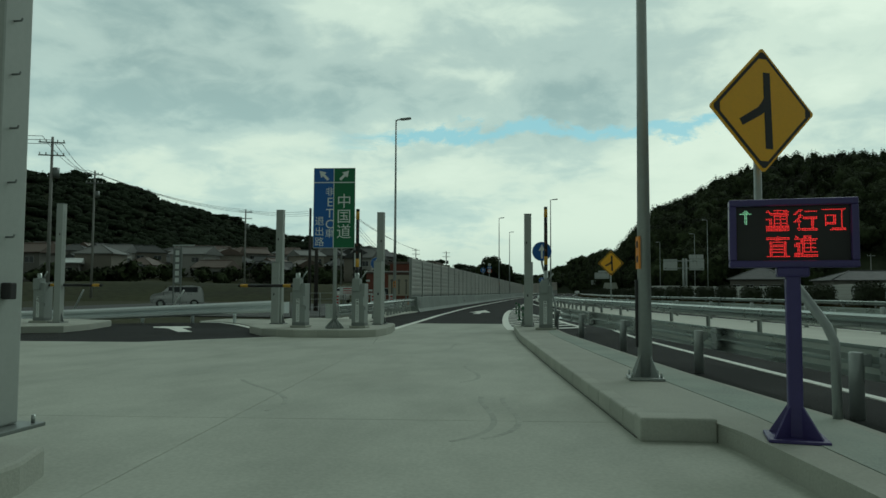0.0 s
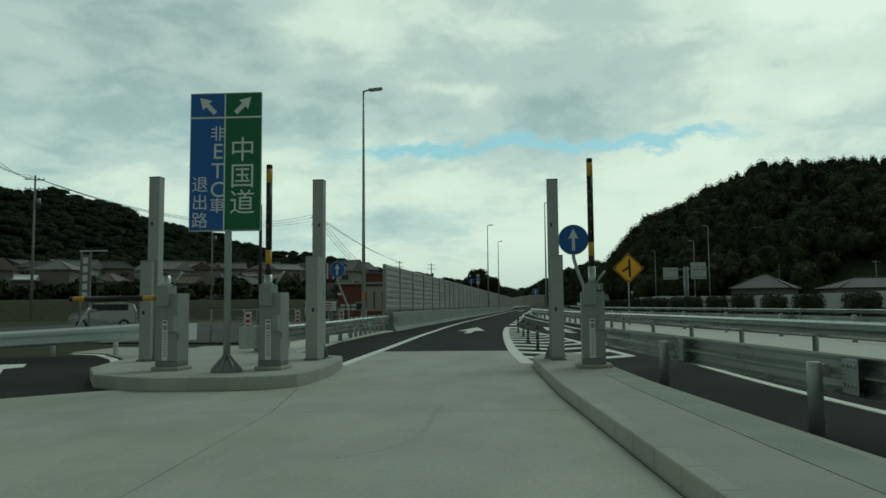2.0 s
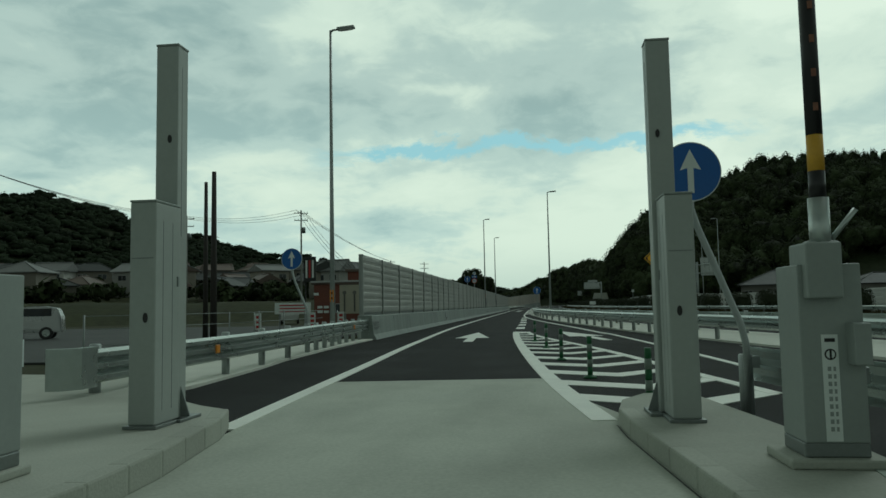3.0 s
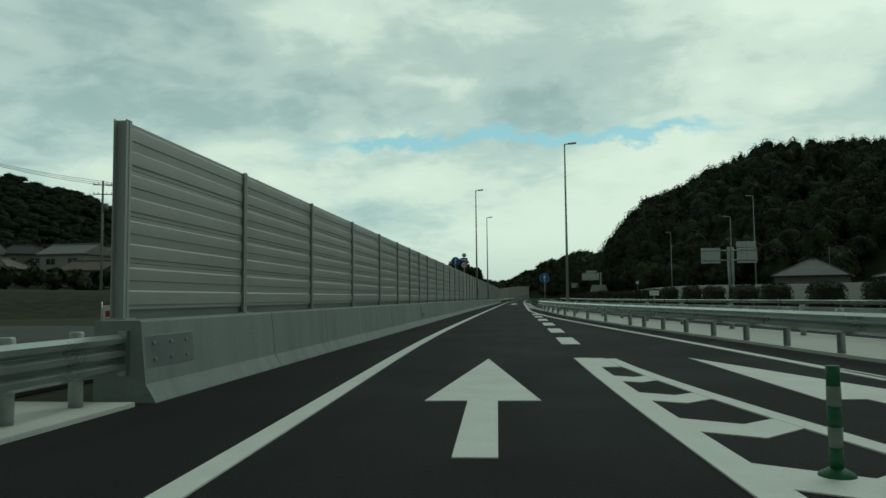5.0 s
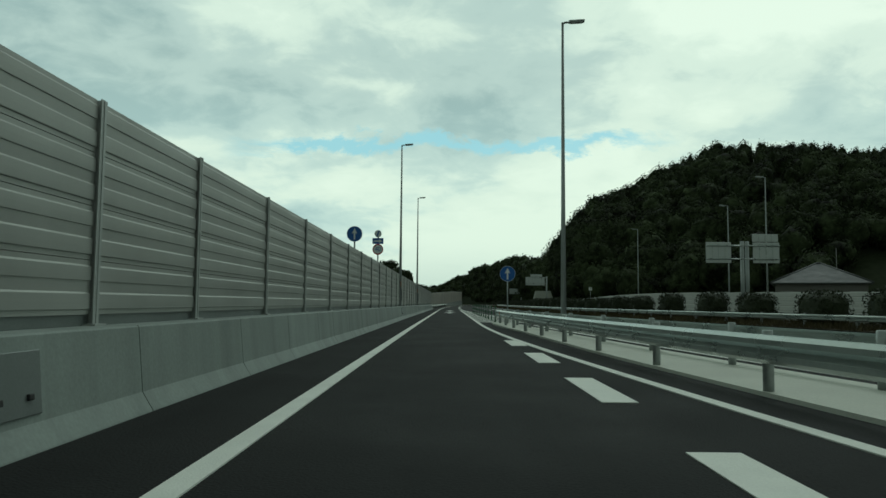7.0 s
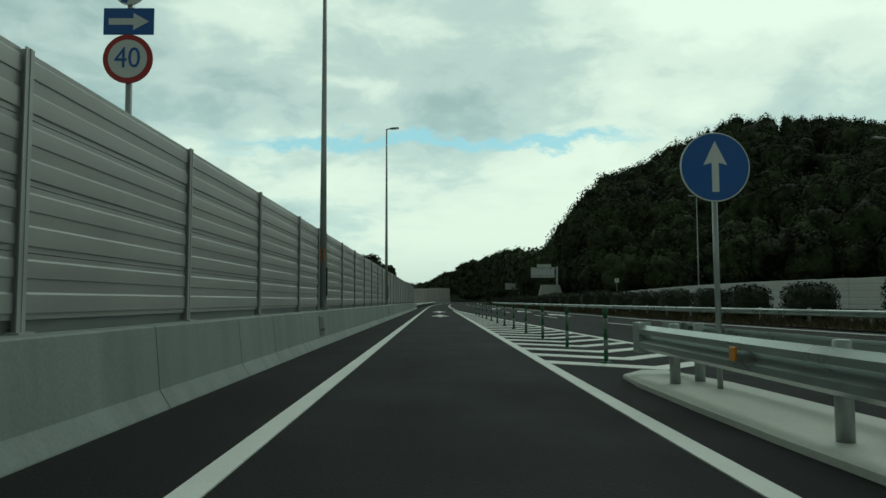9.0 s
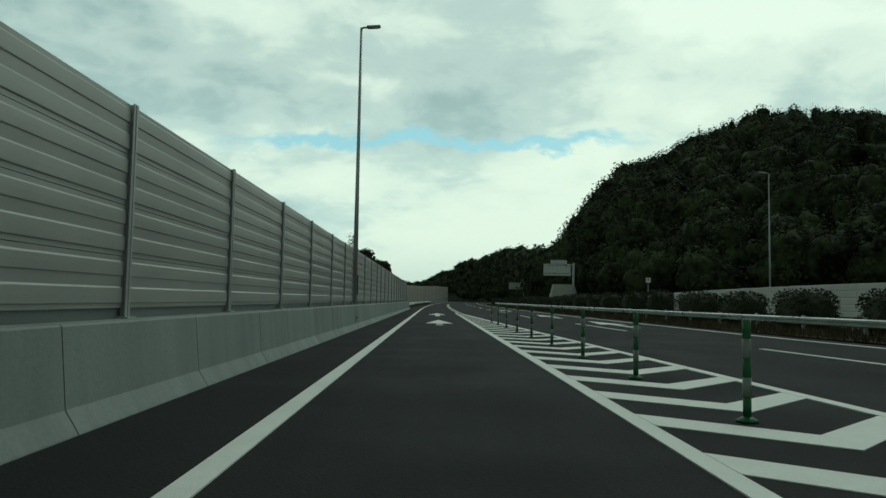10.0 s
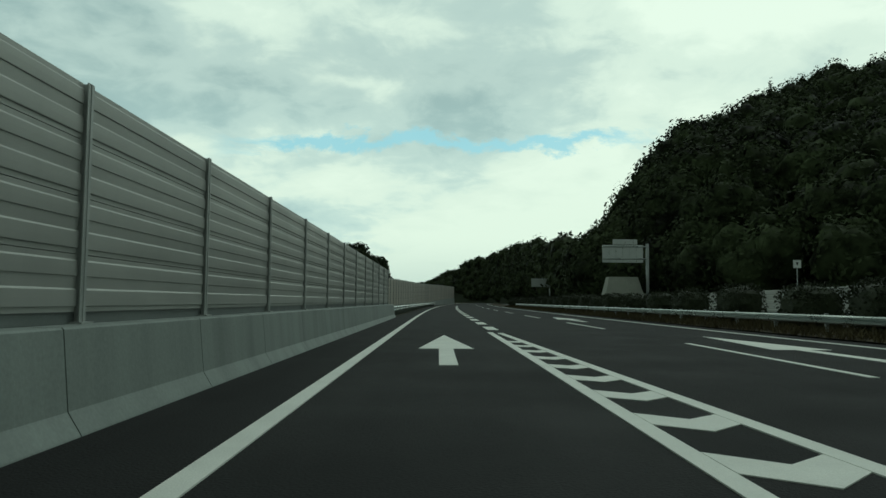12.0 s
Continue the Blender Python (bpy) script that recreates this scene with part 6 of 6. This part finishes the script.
def build_town():
    # the slope on which the town stands
    v, f = [], []
    azs, ds = frange(8, 75, 3), [91, 93, 99, 104, 107, 134, 150, 185, 220, 270, 330, 400, 480]
    for a in azs:
        for d in ds:
            x, y = polar_place(a, d)
            v.append((x, y, town_height(x, y) - (0.2 if d < 92 else 0.0) + (0.35 * noise.noise(Vector((x * 0.09, y * 0.09, 3.0))) if 93 < d < 135 else 0.0)))
    n = len(ds)
    for i in range(len(azs) - 1):
        f += [(i * n + j, i * n + j + 1, (i + 1) * n + j + 1, (i + 1) * n + j) for j in range(n - 1)]
    tagged(link_mesh("town_slope", v, f, M_BANK, smooth=True), "gentle slope of gardens below the hills", "ground", "", "structure")
    rng = random.Random(21)
    spots = []
    for ring, (d, n) in enumerate(((148, 6), (164, 9), (182, 13), (204, 17), (228, 19), (254, 21), (282, 23), (312, 24), (340, 24))):
        for k in range(n):
            az = 13 + (46 - 13) * (k + rng.uniform(0.15, 0.85)) / n
            spots.append((az, d + rng.uniform(-12, 12)))
    for az, d in spots:
        x, y = polar_place(az, d)
        w = rng.uniform(5.2, 8.2)
        fl = 2 if rng.random() < 0.6 else 1
        house(x, y, town_height(x, y) - 0.4, w, rng.uniform(5.0, 7.0), 2.4 * fl + 0.3, rng.uniform(1.4, 2.2), az - 8 + rng.choice((0, 0, 90, -90)) + rng.uniform(-35, 35), rng.choice((M_STUCCO, M_STUCCO, M_STUCCO2, M_HOUSEWHITE)), rng.choice((M_TILE, M_TILE, M_TILEB, M_TILEB, M_TILEC)), rng.random() < 0.45, fl, rng.choice(("two-tone suburban house with a tiled roof", "plain suburban house with a tiled roof")), 2)
    # gardens and small trees between the houses
    c, r, h = [], [], []
    for _ in range(620):
        az, d = rng.uniform(10, 48), rng.uniform(128, 345)
        x, y = polar_place(az, d)
        c.append((x, y, town_height(x, y) - 0.3))
        r.append(rng.uniform(1.2, 2.6))
        h.append(rng.uniform(2.0, 4.2))
    tagged(quads_object("garden_trees", leaf_cloud(c, r, h, 130, 0.5), M_LEAF), "dark garden trees and hedges among the houses", "trees", "", "stuff")
    x, y = polar_place(37.5, 145)
    house(x, y, town_height(x, y), 14, 7, 3.0, 0.8, 30, M_STUCCO2, M_SIGNBACK, False, 1, "low shed with a pale sheet-metal roof", 4)
    # low pale walls that follow the terraces
    for a0, a1, d, lift in ((20, 34, 330, 2.5), (24, 46, 225, 1.2), (14, 27, 262, 1.5)):
        pts = [polar_place(a, d + 10 * math.sin(a * 0.4)) for a in frange(a0, a1, 1.0)]
        path = [(x, y, town_height(x, y) + lift) for x, y in pts]
        bm = sweep(path, [(-0.3, -4.0), (-0.3, 0.5), (0.3, 0.5), (0.3, -4.0)])
        tagged(part("terrace_wall", bm, M_KERB, None), "long pale retaining wall on the town slope", "wall", "", "structure")
    house(45.3, 155.5, 0, 9.5, 13, 3.75, 2.65, -25, M_STUCCO2, M_TILE, True, 1, "low house with a wide grey hipped tile roof", 4)
    house(66, 152, 0, 22, 10, 3.6, 1.9, 2, M_STUCCO2, M_TILE, True, 1, "low house with a grey hipped tile roof", 5)
    house(92, 148, 0, 16, 10, 3.8, 2.3, -6, M_STUCCO, M_TILE, True, 1, "low house with a grey hipped tile roof", 4)
    block = thing("abutment", "sloping concrete block on the hill foot", "retaining wall", pose(22.9, 246, 0))
    bm = bmesh.new()
    lo = [bm.verts.new(p) for p in ((-2.9, -1.6, 0), (2.9, -1.6, 0), (2.9, 1.6, 0), (-2.9, 1.6, 0))]
    hi = [bm.verts.new(p) for p in ((-1.9, -0.6, 4.3), (1.7, -0.6, 4.3), (1.7, 1.0, 4.3), (-1.9, 1.0, 4.3))]
    bm.faces.new(lo[::-1])
    bm.faces.new(hi)
    for i in range(4):
        bm.faces.new((lo[i], lo[(i + 1) % 4], hi[(i + 1) % 4], hi[i]))
    part("body", bm, M_KERB, block)


build_town()


def utility_pole(x, y, tall, z=0.0, mat=None, arms=2, r=0.16, label="concrete utility pole with cross-arms", rz=20):
    p = thing("utility_pole", label, "utility pole", pose(x, y, z, 0, 0, rz), group="utility poles")
    part("pole", tube([(0, 0, 0), (0, 0, tall)], [r, r * 0.6], 12), mat or M_POLECON, p)
    for k in range(arms):
        zz = tall - 0.5 - 1.0 * k
        arm = part("cross_arm", box(1.9, 0.09, 0.09, (0, -0.12, zz), 0.01), M_STEELP, p)
        for sx in (-0.85, -0.4, 0.4, 0.85):
            part("insulator", tube([(sx, -0.12, zz + 0.09), (sx, -0.12, zz + 0.24), (sx, -0.12, zz + 0.28)], [0.04, 0.05, 0.02], 8), M_SIGNWHITE, arm)
    if arms > 1:
        part("transformer", tube([(0.35, 0, tall - 3.2), (0.35, 0, tall - 2.4)], 0.24, 12), M_STEELP, p, "grey drum transformer")
    return p


def wires(a, b, n=3, sag=0.8, spread=0.8):
    """Cables between two pole tops, hanging in curves."""
    w = thing("power_line", "thin dark power cables between two poles", "cable", pose(0, 0, 0), group="power lines")
    for k in range(n):
        off = spread * (k - (n - 1) / 2)
        pts = []
        for i in range(13):
            t = i / 12
            pts.append((a[0] + (b[0] - a[0]) * t + off * 0.7, a[1] + (b[1] - a[1]) * t + off * 0.5, a[2] + (b[2] - a[2]) * t - sag * 4 * t * (1 - t) - 0.25 * k))
        part("cable", tube(pts, 0.022, 5), M_DARK, w)


def build_poles():
    spots = [(-33.5, 54.6, 13.0), (-47.8, 81.2, 15.0), (-42.5, 111.5, 13.8), (-29, 118.1, 14.9), (-29.6, 186, 12.0), (-22, 187, 11.4)]
    for x, y, h in spots:
        utility_pole(x, y, h)
    for a, b in ((0, 1), (1, 2), (2, 3), (3, 4)):
        wires(spots[a], spots[b])
    wires((-60, 40, 14.5), spots[0])
    wires(spots[3], (-12, 80, 4.2), 3, 0.5)
    utility_pole(-9.6, 46.8, 6.65, 0, M_DKWOOD, 0, 0.14, "dark plain wooden pole beside the car park")
    utility_pole(-10.3, 47.6, 6.4, 0, M_DKWOOD, 0, 0.11, "slim dark wooden pole beside the car park")
    utility_pole(70, 168, 9.5, 0, None, 1, 0.14, "grey pole with an aerial behind the houses")
    utility_pole(48.3, 157, 8.4, 0, None, 0, 0.06, "thin aerial mast behind the tiled roof")


build_poles()


# ---------------------------------------------------------------- shops and small things beyond the plaza
def build_shops():
    s = thing("shop_building", "brown-red clad roadside shop with a flat roof", "shop", pose(-9.4, 68, 0))
    part("wall", box(4.0, 4, 2.75, (0, 0, 0), 0.03), M_RUST, s)
    part("roof", box(4.3, 4.3, 0.22, (0, 0, 2.75), 0.03), M_TILEB, s)
    part("eaves", box(4.34, 0.08, 0.10, (0, -2.18, 2.87), 0.01), M_FRAME, s, "pale eaves board")
    for k in range(2):
        w = part("window", box(0.8, 0.08, 0.6, (-0.2 + 1.3 * k, -2.02, 0.9), 0.01), M_FRAME, s)
        part("pane", box(0.68, 0.03, 0.5, (-0.2 + 1.3 * k, -2.065, 0.95)), M_WINDOW, w)
    for u, v, n in ((-1.85, 2.0, 1), (-1.6, 1.15, 3), (-1.6, 0.85, 3)):
        for k in range(n):
            part("sign_bar", box(0.32, 0.05, 0.16, (u + 0.42 * k, -2.03, v + 0.05)), M_SIGNWHITE, s, "white sign bar")
    s = thing("shop_building", "taller dark red shop block behind the hoarding", "shop", pose(-8.2, 72.5, 0))
    part("wall", box(4.2, 4, 3.75, (0, 0, 0), 0.03), M_RUST, s)
    part("roof", box(4.5, 4.3, 0.2, (0, 0, 3.75), 0.03), M_TILEB, s)
    part("vent", box(0.5, 0.5, 0.35, (-0.3, -1.2, 3.95), 0.03), M_STEELP, s)
    f = thing("hoarding", "cream hoarding panel with dark keyhole openings", "fence", pose(-5.95, 59.5, 0))
    part("panel", box(4.0, 0.08, 1.6, (0, 0, 0.88), 0.01), M_HOARD, f)
    part("top_rail", box(4.1, 0.12, 0.08, (0, 0, 2.48), 0.01), M_TILEB, f)
    for k in range(7):
        u = -1.72 + 0.57 * k
        op = part("opening", box(0.09, 0.03, 1.0, (u, -0.05, 1.0)), M_STUCCO2, f)
        part("round_head", disc(0.11, 0.03, 16), M_STUCCO2, op, m=pose(u, -0.068, 2.05))
    for sx in (-1.7, -0.6, 0.6, 1.7):
        part("leg", box(0.1, 0.1, 0.9, (sx, 0, 0), 0.01), M_STEELP, f)
    b = thing("shop_sign", "dark upright shop sign with pale bars", "sign board", pose(-16.0, 80, 0))
    for sx in (-0.4, 0.4):
        part("post", box(0.1, 0.1, 3.6, (sx, 0.05, 0), 0.01), M_DARK, b)
    bd = part("board", box(1.05, 0.12, 2.15, (0, 0, 3.45), 0.02), M_DARK, b)
    for k in range(3):
        part("bar", box(0.16, 0.02, 1.5, (-0.28 + 0.28 * k, -0.07, 3.8)), M_SIGNRED if k == 1 else M_SIGNWHITE, bd)
    t = thing("tower_sign", "slim pole sign with a column of white bars", "sign board", pose(-16, 41.8, 0))
    for sx in (-0.22, 0.22):
        part("post", box(0.07, 0.07, 3.7, (sx, 0, 0), 0.01), M_STEELP, t)
    bd = part("board", box(0.36, 0.06, 2.0, (0, 0, 1.55), 0.01), M_STEELP, t)
    for k in range(5):
        part("bar", box(0.22, 0.02, 0.26, (0, -0.04, 1.65 + 0.38 * k)), M_SIGNWHITE, bd)
    part("frame", box(1.3, 0.06, 0.07, (0.35, 0, 3.68), 0.01), M_GALV, t)
    w = thing("notice_board", "white notice board with dark bars on two legs", "sign board", pose(-11.5, 62, 0))
    for sx in (-0.8, 0.8):
        part("leg", box(0.08, 0.08, 0.9, (sx, 0.03, 0), 0.01), M_STEELP, w)
    bd = part("board", box(2.2, 0.06, 0.66, (0, 0, 0.9), 0.01), M_SIGNWHITE, w)
    for k in range(3):
        part("bar", box(1.6, 0.02, 0.07, (0, -0.04, 1.02 + 0.18 * k)), M_SIGNRED, bd)
    for x, y in ((-8.3, 41.2), (-9.8, 52), (-7.6, 53.2), (-6.7, 55)):
        n = thing("banner", "narrow white banner with a red bar on a stake", "banner", pose(x, y, 0), group="banners by the car park")
        part("stake", tube([(-0.18, 0, 0), (-0.18, 0, 1.1)], 0.015, 6), M_GALV, n)
        cl = part("cloth", box(0.30, 0.012, 0.72, (0, 0, 0.30), 0.003), M_SIGNWHITE, n)
        for k in range(3):
            part("bar", box(0.18, 0.008, 0.13, (0, -0.008, 0.34 + 0.22 * k)), M_SIGNRED, cl)
    tagged(part("car_park", prism([(-30, 38), (-6.5, 36), (-5.2, 46), (-5.2, 70), (-32, 72)], -0.05, 0.0), M_OLDASPH, None), "worn asphalt car park beside the ramp", "pavement", "", "structure")
    fence = thing("mesh_fence", "low grey mesh fence on thin posts", "fence", pose(0, 0, 0))
    pts = [(-6.2, 33.2), (-5.2, 38), (-5.0, 46)]
    for (x0, y0), (x1, y1) in zip(pts, pts[1:]):
        n = max(int(math.hypot(x1 - x0, y1 - y0) / 2), 1)
        for k in range(n):
            x, y = x0 + (x1 - x0) * k / n, y0 + (y1 - y0) * k / n
            part("post", tube([(x, y, -0.05), (x, y, 1.15)], 0.02, 8), M_STEELP, fence)
        for z in (0.15, 0.5, 0.85, 1.12):
            part("rail", tube([(x0, y0, z), (x1, y1, z)], 0.009, 6), M_STEELP, fence)


build_shops()


def parked_car(x, y, rz, mat, label):
    """A small van-like car: rounded body, glasshouse, four wheels."""
    c = thing("parked_car", label, "car", pose(x, y, 0, 0, 0, rz))
    prof = [(-1.75, 0.32), (-1.78, 0.75), (-1.6, 0.95), (-1.0, 1.02), (-0.55, 1.5), (0.9, 1.56), (1.55, 1.45), (1.72, 1.0), (1.75, 0.32)]
    own = bmesh.new()
    L = [own.verts.new((u, -0.72 if v < 1.1 else -0.6, v)) for u, v in prof]
    R = [own.verts.new((u, 0.72 if v < 1.1 else 0.6, v)) for u, v in prof]
    own.faces.new(L)
    own.faces.new(R[::-1])
    for i in range(len(prof)):
        j = (i + 1) % len(prof)
        own.faces.new((L[i], R[i], R[j], L[j]))
    bmesh.ops.bevel(own, geom=own.edges[:], offset=0.05, segments=2, affect="EDGES")
    part("body", own, mat, c)
    for sy in (-1, 1):
        part("side_window", box(1.9, 0.02, 0.36, (0.35, sy * 0.67, 1.08), 0.005), M_WINDOW, c)
        for sx in (-1.1, 1.1):
            wh = part("wheel", disc(0.29, 0.18, 20), M_DARK, c, m=pose(sx, sy * 0.66 - 0.09, 0.29))
            part("rim", disc(0.17, 0.19, 14), M_GALV, wh, m=pose(0, -0.005, 0))
    part("windscreen", box(0.02, 1.1, 0.5, (-0.80, 0, 1.0), 0.005), M_WINDOW, c)
    return c


# plain slanting white rods behind the guardrail; the foot blocks are added
def slanting_rod(x, y, dx, dy):
    st = thing("rod_post", "slanting white rod standing behind the guardrail", "stay", pose(x, y, -0.06), group="slanting stays")
    part("rod", tube([(0, 0, 0.05), (dx, dy, 1.27)], 0.045, 10), M_SIGNWHITE, st)
    part("anchor", box(0.22, 0.22, 0.08, (0, 0, 0), 0.01), M_KERB, st)
    return st


slanting_rod(-15.85, 40.7, 1.2, -0.65)
slanting_rod(-26.2, 47.5, 1.3, -1.0)
M_CARWHITE = material("white_car_paint", (0.6, 0.62, 0.61), 0.25, var=0.04, scale=2, fine=20, bump=0.0)
M_CARSILVER = material("silver_car_paint", (0.36, 0.37, 0.37), 0.3, metal=0.5, var=0.04, scale=2, fine=20, bump=0.0)
parked_car(-17.1, 78, 108, M_CARWHITE, "small white car standing in the car park")
parked_car(-21.2, 51.6, 27, M_CARSILVER, "silver car standing in the car park")


def weeds(x, y, z):
    """A thin shrub whose twigs rise over the barrier."""
    w = thing("weed_shrub", "thin leafy twigs rising behind the noise barrier", "shrub", pose(x, y, z))
    rng = random.Random(8)
    bm = bmesh.new()
    V = []
    for k in range(9):
        a, tall = rng.uniform(-0.9, 0.9), rng.uniform(3.4, 4.6)
        pts = [(0.1 * a, a * 0.2, 0), (0.15 * a, a * 0.6, tall * 0.6), (0.2 * a + rng.uniform(-.1, .1), a + rng.uniform(-.1, .1), tall)]
        tube(pts, [0.02, 0.013, 0.006], 5, bm)
        for _ in range(26):
            t = rng.uniform(0.62, 1.0)
            p = np.array(pts[1]) * (1 - t) + np.array(pts[2]) * t + np.array([rng.gauss(0, .05) for _ in range(3)])
            u = np.array([rng.gauss(0, 1) for _ in range(3)]); u /= np.linalg.norm(u)
            q = np.cross(u, [rng.gauss(0, 1) for _ in range(3)]); q /= np.linalg.norm(q)
            V += [p - u * .05, p - q * .03, p + u * .05, p + q * .03]
    part("stems", bm, M_BARK, w)
    quads_object("leaves", np.array(V), M_LEAF2, w)


weeds(-4.7, 154.0, 0.0)
